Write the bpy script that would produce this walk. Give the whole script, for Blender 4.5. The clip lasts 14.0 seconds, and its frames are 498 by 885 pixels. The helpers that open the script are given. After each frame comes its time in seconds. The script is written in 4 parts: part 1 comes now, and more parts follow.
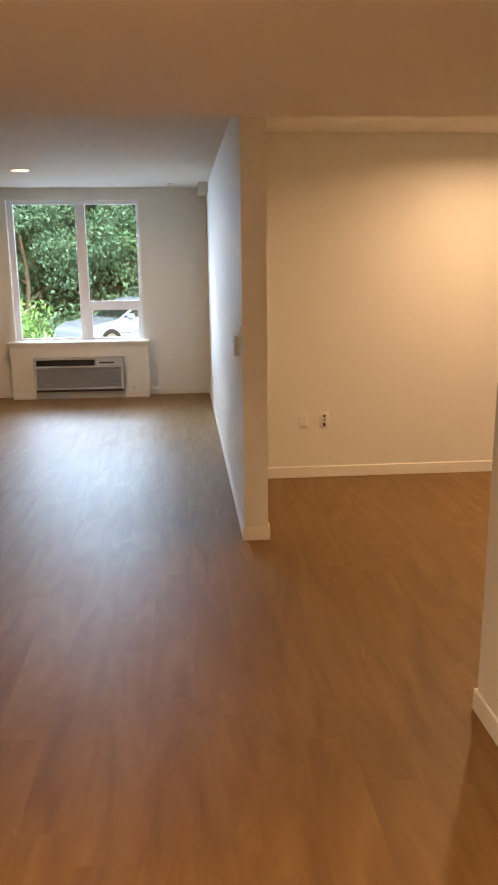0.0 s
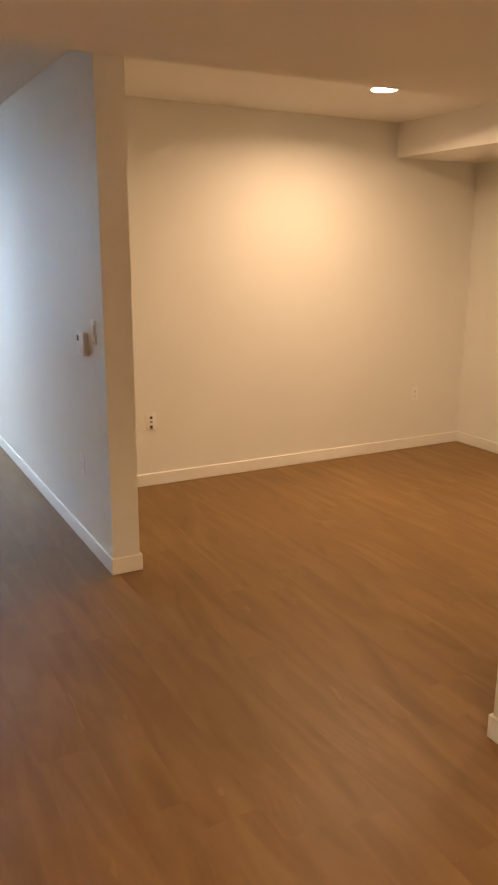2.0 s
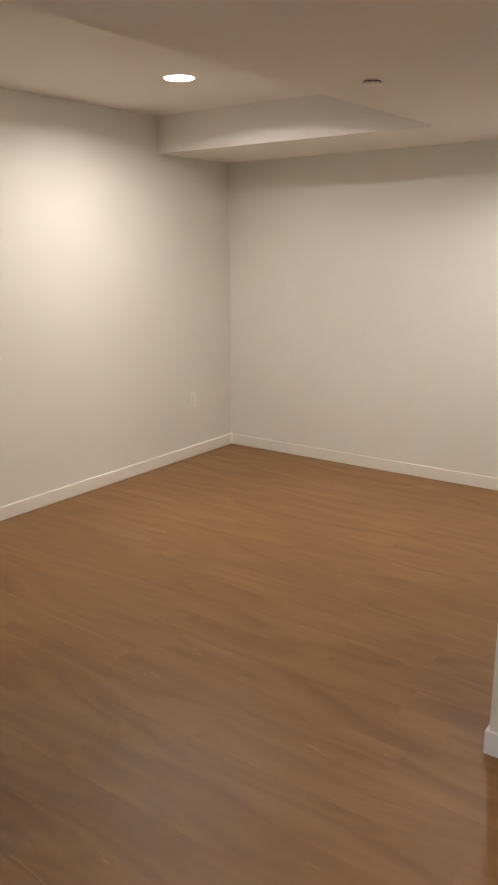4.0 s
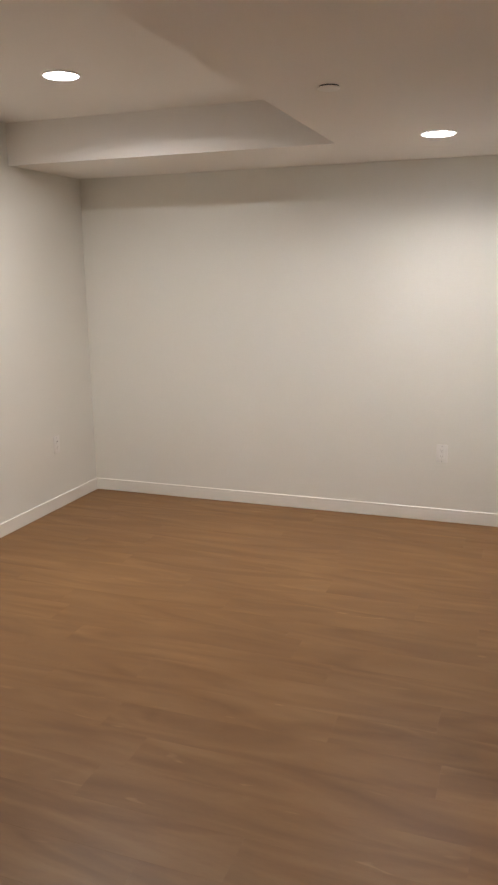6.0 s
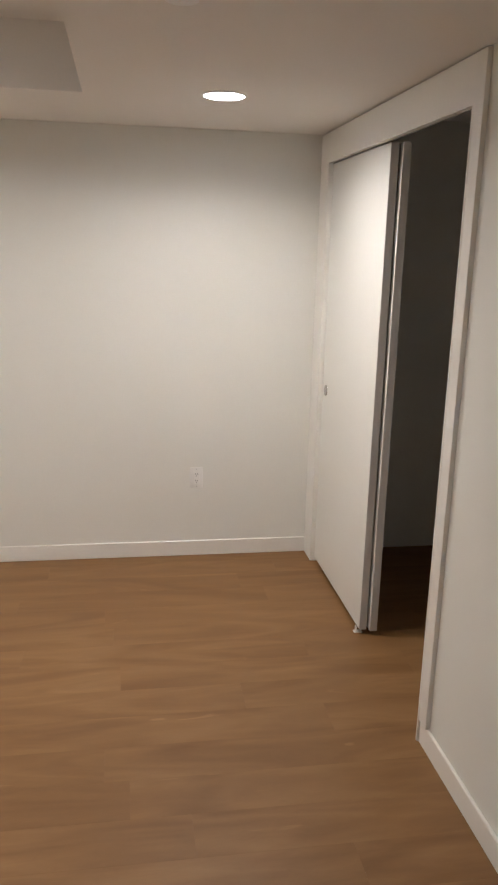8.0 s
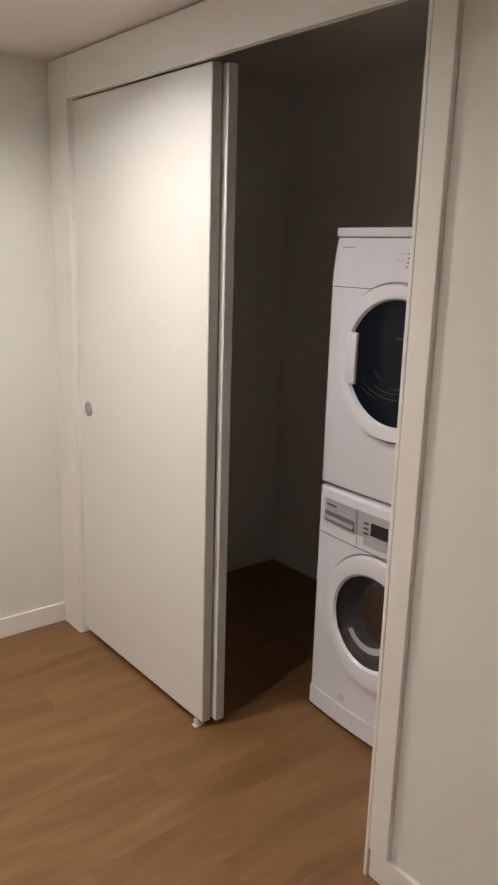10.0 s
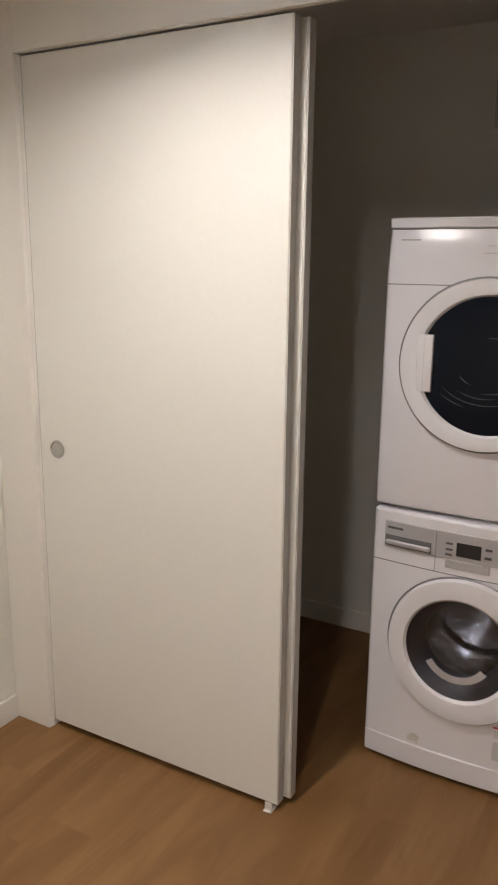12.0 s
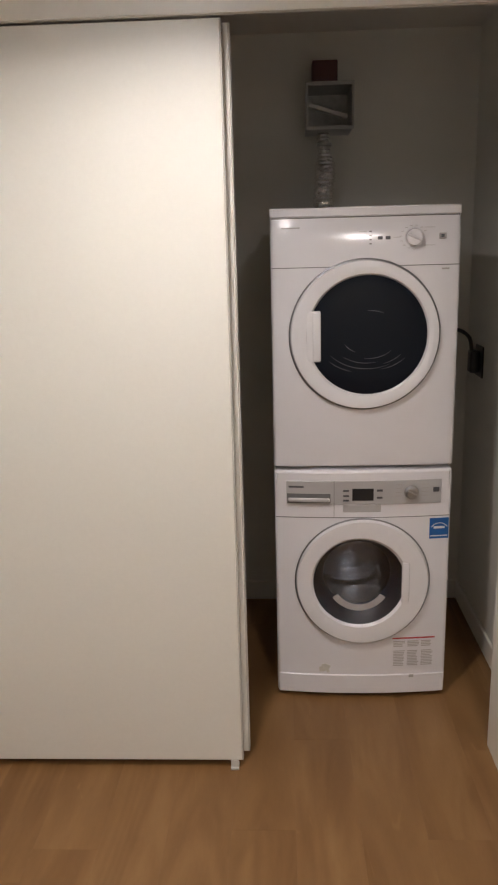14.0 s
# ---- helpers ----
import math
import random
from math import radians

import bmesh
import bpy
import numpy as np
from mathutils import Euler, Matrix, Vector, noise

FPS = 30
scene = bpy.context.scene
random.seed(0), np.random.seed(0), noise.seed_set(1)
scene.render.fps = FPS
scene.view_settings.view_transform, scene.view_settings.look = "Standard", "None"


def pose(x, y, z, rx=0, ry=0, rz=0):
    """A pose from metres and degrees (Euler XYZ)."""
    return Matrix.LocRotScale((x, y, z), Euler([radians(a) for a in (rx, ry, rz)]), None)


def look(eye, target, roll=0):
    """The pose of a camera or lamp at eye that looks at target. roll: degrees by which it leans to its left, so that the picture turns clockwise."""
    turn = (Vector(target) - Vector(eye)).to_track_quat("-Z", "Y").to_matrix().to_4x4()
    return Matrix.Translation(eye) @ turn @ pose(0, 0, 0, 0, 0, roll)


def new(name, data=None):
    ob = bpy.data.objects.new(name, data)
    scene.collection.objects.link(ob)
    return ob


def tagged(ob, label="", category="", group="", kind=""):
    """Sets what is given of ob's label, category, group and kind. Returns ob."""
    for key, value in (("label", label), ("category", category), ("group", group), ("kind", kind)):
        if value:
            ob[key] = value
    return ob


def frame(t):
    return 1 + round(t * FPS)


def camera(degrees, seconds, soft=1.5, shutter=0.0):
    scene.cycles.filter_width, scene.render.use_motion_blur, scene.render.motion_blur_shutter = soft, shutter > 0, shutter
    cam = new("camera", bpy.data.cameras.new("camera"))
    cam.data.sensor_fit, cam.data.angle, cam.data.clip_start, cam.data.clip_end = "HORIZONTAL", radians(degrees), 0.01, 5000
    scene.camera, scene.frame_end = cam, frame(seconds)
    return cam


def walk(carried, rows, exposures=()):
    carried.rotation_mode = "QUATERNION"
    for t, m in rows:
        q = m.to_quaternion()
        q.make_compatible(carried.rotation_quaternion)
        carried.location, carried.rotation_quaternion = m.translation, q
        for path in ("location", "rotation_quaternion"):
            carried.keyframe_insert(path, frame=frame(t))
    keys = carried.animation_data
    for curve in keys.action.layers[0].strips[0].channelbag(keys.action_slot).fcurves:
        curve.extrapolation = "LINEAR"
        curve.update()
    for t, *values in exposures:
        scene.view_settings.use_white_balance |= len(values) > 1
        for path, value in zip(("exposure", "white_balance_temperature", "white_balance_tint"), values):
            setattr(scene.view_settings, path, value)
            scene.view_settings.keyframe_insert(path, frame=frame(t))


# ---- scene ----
cam = camera(35.8, 14.0, soft=2.2)
PATH = [
    (0, (-1.049, -2.49, 1.654), (-0.884, -0.55, 1.195), -0.6),
    (0.5, (-1.253, -2.343, 1.65), (-0.844, -0.441, 1.186), -0.3),
    (1, (-1.443, -2.099, 1.644), (-0.907, -0.233, 1.164), 1.0),
    (1.5, (-1.611, -1.879, 1.628), (-0.895, -0.077, 1.137), 0.9),
    (2, (-1.825, -1.637, 1.637), (-0.912, 0.072, 1.143), 0.3),
    (2.5, (-1.976, -1.376, 1.631), (-0.89, 0.232, 1.146), -0.8),
    (3, (-2.12, -1.155, 1.608), (-0.865, 0.328, 1.133), -0.5),
    (3.5, (-2.226, -0.929, 1.622), (-0.817, 0.407, 1.144), 0.2),
    (4, (-2.262, -0.669, 1.647), (-0.699, 0.477, 1.153), -0.4),
    (4.2, (-2.281, -0.627, 1.627), (-0.662, 0.445, 1.147), -0.7),
    (6.3, (-2.105, 0.35, 1.652), (-0.267, 0.998, 1.201), -0.6),
    (6.5, (-2.057, 0.466, 1.657), (-0.216, 1.095, 1.194), -0.5),
    (7, (-1.859, 0.689, 1.67), (0.039, 1.097, 1.19), -0.0),
    (7.5, (-1.573, 0.924, 1.715), (0.369, 0.952, 1.237), 0.1),
    (8, (-1.278, 1.059, 1.711), (0.635, 0.742, 1.222), 1.5),
    (8.5, (-0.979, 1.196, 1.676), (0.892, 0.692, 1.181), 1.7),
    (9, (-0.677, 1.279, 1.676), (1.128, 0.571, 1.186), 1.3),
    (9.2, (-0.559, 1.299, 1.663), (1.198, 0.476, 1.176), 1.3),
    (11.3, (0.604, 1.597, 1.579), (1.712, -0.007, 1.13), 1.0),
    (11.5, (0.705, 1.634, 1.577), (1.768, -0.001, 1.134), 0.6),
    (12, (0.945, 1.754, 1.573), (1.901, 0.059, 1.114), 0.6),
    (12.5, (1.131, 1.898, 1.572), (1.87, 0.116, 1.045), -0.4),
    (13, (1.275, 1.976, 1.568), (1.862, 0.141, 1.03), -0.2),
    (13.5, (1.469, 2.02, 1.576), (1.868, 0.124, 1.082), -1.4),
    (14, (1.678, 2.105, 1.574), (1.769, 0.168, 1.088), -1.5),
]
EXPOSURES = [(0, 1.38, 14300, 29), (1.0, 1.48, 14800, 31), (1.5, 1.57, 14300, 29), (2.0, 1.6, 12000, 24), (2.5, 1.60, 9200, 17), (3.0, 1.69, 7900, 14),
             (4.0, 1.7, 6500, 12), (7.0, 1.64, 6050, 11), (9.0, 1.60, 6050, 11), (11.5, 1.53, 6250, 12), (14.0, 1.46, 6250, 12)]
walk(cam, [(t, look(eye, target, roll)) for t, eye, target, roll in PATH],
     exposures=EXPOSURES)

# ---------------------------------------------------------------- plan, in metres
DEN_E, DEN_N = 2.846, 3.264           # east and north wall of the den
WEST, SOUTH, WINDOW_Y = -5.0, -3.9, 7.36
PART_W, PART_E, PART_S = -0.705, -0.563, 1.922   # partition between den and living room
CEIL, HIGH_CEIL = 2.285, 2.53
STEP_Y, STEP_X = 1.205, 2.04           # edges of the lower ceiling
TOP = 2.85
BASE_H = 0.088
CY = 0.018                            # face of the closet wall
OPEN_W, OPEN_E, OPEN_TOP = 1.025, 2.690, 2.135  # closet opening
CLOSET_Y, CLOSET_W = -1.195, 0.895

# ---------------------------------------------------------------- world and lights
world = bpy.data.worlds.new("sky")
scene.world = world
world.use_nodes = True
wn = world.node_tree
sky = wn.nodes.new("ShaderNodeTexSky")
sky.sky_type, sky.sun_disc = "NISHITA", False
sky.sun_elevation, sky.sun_rotation = radians(48), radians(200)
wn.nodes["Background"].inputs["Strength"].default_value = 0.15
wn.links.new(sky.outputs[0], wn.nodes["Background"].inputs[0])

sun = new("sun", bpy.data.lights.new("sun", "SUN"))
sun.data.energy, sun.data.angle, sun.data.color = 5.0, radians(12), (0.45, 0.76, 1.0)
sun.matrix_world = pose(0, 0, 12, 42, 0, 25)

LED = (1.0, 0.89, 0.79)


def disc_lamp(x, y, z, watts, name="downlight"):
    """The light of a ceiling disc, a little below its lens."""
    lamp = new(name, bpy.data.lights.new(name, "AREA"))
    lamp.data.shape, lamp.data.size, lamp.data.energy, lamp.data.color = "DISK", 0.14, watts, LED
    lamp.data.spread = radians(163 if z > 2.4 else 152)
    lamp.matrix_world = pose(x, y, z)
    return lamp


DISCS = [(1.155, 2.285, HIGH_CEIL, 8.4), (1.93, 0.66, CEIL, 4.3), (-1.6, -2.7, CEIL - 0.025, 28), (-2.56, 5.52, HIGH_CEIL, 7)]
for x, y, z, watts in DISCS:
    disc_lamp(x, y, z - 0.013, watts)


# unseen area lamps added outside to stand in for the window's sky light
sky_fill = new("window_daylight", bpy.data.lights.new("window_daylight", "AREA"))
sky_fill.data.shape, sky_fill.data.size, sky_fill.data.size_y = "RECTANGLE", 7.0, 2.6
sky_fill.data.energy, sky_fill.data.color = 850, (0.20, 0.50, 1.0)
sky_fill.matrix_world = look((-4.0, 12.3, 4.3), (-2.3, 7.0, 1.3))
# second added lamp, out of view to the west, brightens the partition wall
sky_fill_west = new("window_daylight_west", bpy.data.lights.new("window_daylight_west", "AREA"))
sky_fill_west.data.shape, sky_fill_west.data.size, sky_fill_west.data.size_y = "RECTANGLE", 6.4, 4.6
sky_fill_west.data.energy, sky_fill_west.data.color = 850, (0.20, 0.50, 1.0)
sky_fill_west.matrix_world = look((-7.6, 11.0, 2.7), (-5.9, 7.0, 1.7))


# ---------------------------------------------------------------- materials
def material(name, color, rough=0.5, metal=0.0, bump=0.0, scale=40.0, vary=0.05, coat=0.0):
    """A surface with a fine grain, slow patches of tone and slight relief."""
    mat = bpy.data.materials.new(name)
    mat.use_nodes = True
    nt = mat.node_tree
    b = nt.nodes["Principled BSDF"]
    b.inputs["Metallic"].default_value = metal
    b.inputs["Coat Weight"].default_value = coat
    tc = nt.nodes.new("ShaderNodeTexCoord")
    n1, n2 = nt.nodes.new("ShaderNodeTexNoise"), nt.nodes.new("ShaderNodeTexNoise")
    n1.inputs["Scale"].default_value, n2.inputs["Scale"].default_value = scale, 1.7
    n1.inputs["Detail"].default_value = 5
    for n in (n1, n2):
        nt.links.new(tc.outputs["Object"], n.inputs["Vector"])
    mix = nt.nodes.new("ShaderNodeMath")
    mix.operation = "ADD"
    nt.links.new(n1.outputs["Fac"], mix.inputs[0])
    nt.links.new(n2.outputs["Fac"], mix.inputs[1])
    ramp = nt.nodes.new("ShaderNodeMapRange")
    ramp.inputs["From Min"].default_value, ramp.inputs["From Max"].default_value = 0.6, 1.4
    ramp.inputs["To Min"].default_value, ramp.inputs["To Max"].default_value = 1 - vary, 1 + vary
    nt.links.new(mix.outputs[0], ramp.inputs["Value"])
    mul = nt.nodes.new("ShaderNodeVectorMath")
    mul.operation = "SCALE"
    mul.inputs[0].default_value = color[:3]
    nt.links.new(ramp.outputs[0], mul.inputs["Scale"])
    nt.links.new(mul.outputs[0], b.inputs["Base Color"])
    rr = nt.nodes.new("ShaderNodeMapRange")
    rr.inputs["To Min"].default_value, rr.inputs["To Max"].default_value = max(0, rough - 0.08), min(1, rough + 0.08)
    nt.links.new(n2.outputs["Fac"], rr.inputs["Value"])
    nt.links.new(rr.outputs[0], b.inputs["Roughness"])
    if bump:
        bp = nt.nodes.new("ShaderNodeBump")
        bp.inputs["Strength"].default_value, bp.inputs["Distance"].default_value = bump, 0.002
        nt.links.new(n1.outputs["Fac"], bp.inputs["Height"])
        nt.links.new(bp.outputs[0], b.inputs["Normal"])
    return mat


def plank_material():
    """Matt oak-look vinyl plank: long grain, knots and a tone of its own for each plank."""
    mat = bpy.data.materials.new("oak_vinyl_plank")
    mat.use_nodes = True
    nt = mat.node_tree
    b = nt.nodes["Principled BSDF"]
    info, geo = nt.nodes.new("ShaderNodeObjectInfo"), nt.nodes.new("ShaderNodeNewGeometry")
    sep, comb = nt.nodes.new("ShaderNodeMapping"), nt.nodes.new("ShaderNodeVectorMath")
    sep.inputs["Scale"].default_value = (1.0, 0.17, 1.0)
    comb.operation = "MULTIPLY_ADD"
    comb.inputs[1].default_value = (17.0, 31.0, 5.0)
    nt.links.new(info.outputs["Random"], comb.inputs[0])
    nt.links.new(geo.outputs["Position"], comb.inputs[2])
    nt.links.new(comb.outputs[0], sep.inputs["Vector"])

    def noise_tex(source, scale, detail, distortion=0.0):
        n = nt.nodes.new("ShaderNodeTexNoise")
        n.inputs["Scale"].default_value, n.inputs["Detail"].default_value, n.inputs["Distortion"].default_value = scale, detail, distortion
        nt.links.new(source, n.inputs["Vector"])
        return n.outputs["Fac"]

    def mixer(kind, a, bb):
        m = nt.nodes.new("ShaderNodeMath")
        m.operation = kind
        for socket, v in ((m.inputs[0], a), (m.inputs[1], bb)):
            if isinstance(v, (int, float)):
                socket.default_value = v
            else:
                nt.links.new(v, socket)
        return m.outputs[0]

    def ranged(v, lo, hi, a, bb):
        m = nt.nodes.new("ShaderNodeMapRange")
        for key, value in (("From Min", lo), ("From Max", hi), ("To Min", a), ("To Max", bb)):
            m.inputs[key].default_value = value
        nt.links.new(v, m.inputs["Value"])
        return m.outputs[0]

    grain, broad, fine = noise_tex(sep.outputs[0], 34, 5, 0.8), noise_tex(sep.outputs[0], 5.8, 2, 1.8), noise_tex(sep.outputs[0], 240, 2)
    slow = noise_tex(geo.outputs["Position"], 1.3, 2)
    # cathedral figure: the contour lines of a long smooth hill, in patches
    hill, patch = noise_tex(sep.outputs[0], 4.2, 0), noise_tex(comb.outputs[0], 2.6, 1)
    lines = mixer("SINE", mixer("MULTIPLY", hill, 130.0), 0.0)
    figure = mixer("MULTIPLY", lines, ranged(patch, 0.54, 0.68, 0.0, 1.0))
    # worn pale flecks
    speck = ranged(noise_tex(sep.outputs[0], 23, 1, 1.2), 0.73, 0.80, 0.0, 1.0)
    v = mixer("ADD", mixer("MULTIPLY", grain, 0.13), mixer("MULTIPLY", broad, 0.54))
    v = mixer("ADD", v, mixer("MULTIPLY", fine, 0.07))
    v = mixer("ADD", v, mixer("MULTIPLY", slow, 0.16))
    v = mixer("ADD", v, mixer("MULTIPLY", info.outputs["Random"], 0.028))
    v = mixer("ADD", v, mixer("MULTIPLY", figure, 0.020))
    v = mixer("ADD", v, mixer("MULTIPLY", speck, 0.16))
    ramp = nt.nodes.new("ShaderNodeValToRGB")
    ramp.color_ramp.elements[0].position, ramp.color_ramp.elements[0].color = 0.30, (0.172, 0.085, 0.030, 1)
    ramp.color_ramp.elements[1].position, ramp.color_ramp.elements[1].color = 0.72, (0.315, 0.178, 0.074, 1)
    mid = ramp.color_ramp.elements.new(0.48)
    mid.color = (0.228, 0.121, 0.046, 1)
    nt.links.new(v, ramp.inputs[0])
    nt.links.new(ramp.outputs[0], b.inputs["Base Color"])
    nt.links.new(mixer("ADD", ranged(grain, 0.3, 0.7, 0.42, 0.49), ranged(slow, 0.3, 0.7, -0.03, 0.03)), b.inputs["Roughness"])
    b.inputs["Specular IOR Level"].default_value = 0.32
    bp = nt.nodes.new("ShaderNodeBump")
    bp.inputs["Strength"].default_value, bp.inputs["Distance"].default_value = 0.35, 0.0006
    nt.links.new(mixer("ADD", grain, mixer("MULTIPLY", slow, 0.6)), bp.inputs["Height"])
    nt.links.new(bp.outputs[0], b.inputs["Normal"])
    return mat


def glowing(name, color, strength):
    mat = bpy.data.materials.new(name)
    mat.use_nodes = True
    b = mat.node_tree.nodes["Principled BSDF"]
    b.inputs["Base Color"].default_value = (0.8, 0.8, 0.8, 1)
    b.inputs["Emission Color"].default_value = (*color, 1)
    b.inputs["Emission Strength"].default_value = strength
    return mat


def glass(name, tint=(1, 1, 1), rough=0.0):
    mat = bpy.data.materials.new(name)
    mat.use_nodes = True
    b = mat.node_tree.nodes["Principled BSDF"]
    b.inputs["Base Color"].default_value = (*tint, 1)
    b.inputs["Roughness"].default_value = rough
    b.inputs["Transmission Weight"].default_value = 1.0
    b.inputs["IOR"].default_value = 1.45
    return mat


M_WALL = material("wall_paint", (0.755, 0.745, 0.685), 0.62, bump=0.25, scale=160, vary=0.02)
M_CEIL = material("ceiling_paint", (0.79, 0.76, 0.71), 0.8, bump=0.3, scale=120, vary=0.02)
M_TRIM = material("trim_paint", (0.80, 0.78, 0.72), 0.38, bump=0.08, scale=60, vary=0.02)
M_DOOR = material("door_paint", (0.765, 0.755, 0.70), 0.45, bump=0.10, scale=90, vary=0.02)
M_EDGE = material("door_edge_metal", (0.33, 0.32, 0.30), 0.45, 0.4, vary=0.05)
M_DOOR_EDGE = material("door_edge_band", (0.50, 0.485, 0.45), 0.45, 0.0, vary=0.01)
M_SUB = material("underlay", (0.05, 0.035, 0.025), 0.8)
M_PLANK = plank_material()
M_PLATE = material("plastic_plate", (0.80, 0.79, 0.75), 0.35, vary=0.01)
M_DARK = material("dark_plastic", (0.02, 0.02, 0.022), 0.35)
M_ENAMEL = material("white_enamel", (0.78, 0.77, 0.80), 0.17, bump=0.02, scale=20, vary=0.015, coat=0.4)
M_CHROME = material("brushed_chrome", (0.60, 0.60, 0.60), 0.25, 1.0)
M_STEEL = material("brushed_steel", (0.42, 0.41, 0.40), 0.38, 0.85, scale=200)
M_FOIL = material("foil", (0.90, 0.89, 0.88), 0.15, 0.9, bump=0.9, scale=70)
M_LENS = glowing("led_lens", (0.95, 0.95, 1.0), 14.0)
M_LENS_DIM = glowing("led_lens_dim", (1.0, 0.90, 0.78), 1.6)


# ---------------------------------------------------------------- mesh helpers
def add_box(bm, x0, x1, y0, y1, z0, z1, bevel=0.0, segments=1):
    r = bmesh.ops.create_cube(bm, size=1.0, matrix=Matrix.Translation(((x0 + x1) / 2, (y0 + y1) / 2, (z0 + z1) / 2))
                              @ Matrix.Diagonal((abs(x1 - x0), abs(y1 - y0), abs(z1 - z0), 1)))
    if bevel:
        edges = list({e for v in r["verts"] for e in v.link_edges})
        bmesh.ops.bevel(bm, geom=edges, offset=bevel, segments=segments, affect="EDGES", profile=0.5)


def add_tube(bm, r, depth, m, segments=40, r2=None):
    """A closed cylinder along the local z of m."""
    return bmesh.ops.create_cone(bm, cap_ends=True, segments=segments, radius1=r, radius2=r if r2 is None else r2, depth=depth, matrix=m)


def lathe(bm, profile, m, segments=64):
    """Turns (radius, height) pairs about the local z of m; a closed profile gives a ring."""
    rings = []
    for k in range(segments):
        a = 2 * math.pi * k / segments
        rings.append([bm.verts.new(m @ Vector((r * math.cos(a), r * math.sin(a), h))) for r, h in profile])
    for k in range(segments):
        a, b = rings[k], rings[(k + 1) % segments]
        for i in range(len(profile) - 1):
            bm.faces.new((a[i], b[i], b[i + 1], a[i + 1]))


def part(name, bm, mat, parent=None, label="", smooth=False):
    """Links a bmesh as one mesh object."""
    me = bpy.data.meshes.new(name)
    bmesh.ops.recalc_face_normals(bm, faces=bm.faces)
    bm.to_mesh(me)
    bm.free()
    me.materials.append(mat)
    if smooth:
        me.shade_smooth()
        me.set_sharp_from_angle(angle=radians(35))
    ob = new(name, me)
    ob.parent = parent
    if label:
        ob["label"] = label
    return ob


def box(name, ext, mat, parent=None, label="", bevel=0.0, segments=1, kind=""):
    bm = bmesh.new()
    add_box(bm, *ext, bevel, segments)
    ob = part(name, bm, mat, parent, label, smooth=bevel > 0)
    return tagged(ob, kind=kind)


def thing(name, label, category, x=0, y=0, z=0, group=""):
    ob = new(name)
    ob.matrix_world = pose(x, y, z)
    return tagged(ob, label, category, group)


# ---------------------------------------------------------------- structure
def wall(name, boxes, label):
    bm = bmesh.new()
    for b in boxes:
        add_box(bm, *b)
    return tagged(part(name, bm, M_WALL), label, kind="structure")


WIN_W, WIN_E, SILL, HEAD = -3.12, -1.52, 0.70, 2.385
wall("wall_north", [(PART_E, DEN_E + 0.15, DEN_N, DEN_N + 0.13, 0, TOP)], "off-white painted plaster wall of the den")
wall("wall_east", [(DEN_E, DEN_E + 0.15, CLOSET_Y - 0.13, DEN_N, 0, TOP)], "off-white painted plaster wall of the den")
wall("wall_partition", [(PART_W, PART_E, PART_S, WINDOW_Y, 0, TOP)], "off-white partition wall with a free end")
wall("wall_closet", [(0.012, OPEN_W, CY - 0.12, CY, 0, TOP), (OPEN_E, DEN_E, CY - 0.12, CY, 0, TOP),
                     (OPEN_W, OPEN_E, CY - 0.12, CY - 0.007, 2.215, TOP), (OPEN_W, OPEN_E, CY - 0.0065, CY, OPEN_TOP, TOP)], "off-white wall with a wide closet opening")
wall("wall_closet_back", [(CLOSET_W - 0.12, DEN_E, CLOSET_Y - 0.13, CLOSET_Y, 0, TOP)], "off-white back wall of the laundry closet")
wall("wall_closet_side", [(CLOSET_W - 0.12, CLOSET_W, CLOSET_Y, CY - 0.12, 0, TOP)], "off-white side wall of the laundry closet")
DOOR_S, DOOR_N, DOOR_H = -1.075, -0.252, 2.045
wall("wall_hall", [(0.012, 0.13, SOUTH, DOOR_S - 0.02, 0, TOP), (0.012, 0.13, DOOR_S - 0.02, DOOR_N + 0.012, DOOR_H + 0.01, TOP),
                   (0.012, 0.13, DOOR_N + 0.012, CY - 0.12, 0, TOP)], "off-white hall wall with a doorway")
wall("wall_south", [(WEST, 0.13, SOUTH - 0.13, SOUTH, 0, TOP)], "plain off-white wall")
wall("wall_west", [(WEST - 0.13, WEST, SOUTH - 0.13, WINDOW_Y + 0.22, 0, TOP)], "plain off-white wall")
wall("wall_window", [(WEST, WIN_W, WINDOW_Y, WINDOW_Y + 0.22, 0, TOP), (WIN_E, PART_E, WINDOW_Y, WINDOW_Y + 0.22, 0, TOP),
                     (WIN_W, WIN_E, WINDOW_Y, WINDOW_Y + 0.22, 0, SILL), (WIN_W, WIN_E, WINDOW_Y, WINDOW_Y + 0.22, HEAD, TOP)],
     "off-white outer wall with a wide window")


def ceiling(name, boxes, label):
    bm = bmesh.new()
    for b in boxes:
        add_box(bm, *b, TOP)
    return tagged(part(name, bm, M_CEIL), label, kind="structure")


ceiling("ceiling", [(WEST, DEN_E, -0.165, STEP_Y, CEIL), (WEST, 0.13, SOUTH, -0.165, CEIL - 0.025), (0.13, DEN_E, CLOSET_Y, -0.165, CEIL + 0.1), (STEP_X, DEN_E, STEP_Y, DEN_N, CEIL), (PART_E, STEP_X, STEP_Y, DEN_N, HIGH_CEIL),
                    (PART_W, PART_E, STEP_Y, PART_S, HIGH_CEIL)], "off-white plaster ceiling with a dropped band along one wall")
ceiling("ceiling_living_room", [(WEST, PART_W, STEP_Y, WINDOW_Y, HIGH_CEIL)], "off-white plaster ceiling of the living room")
box("soffit", (PART_W - 0.105, PART_W, 6.75, WINDOW_Y, 2.43, HIGH_CEIL), M_CEIL, kind="structure")["label"] = "small off-white boxed soffit under the ceiling"

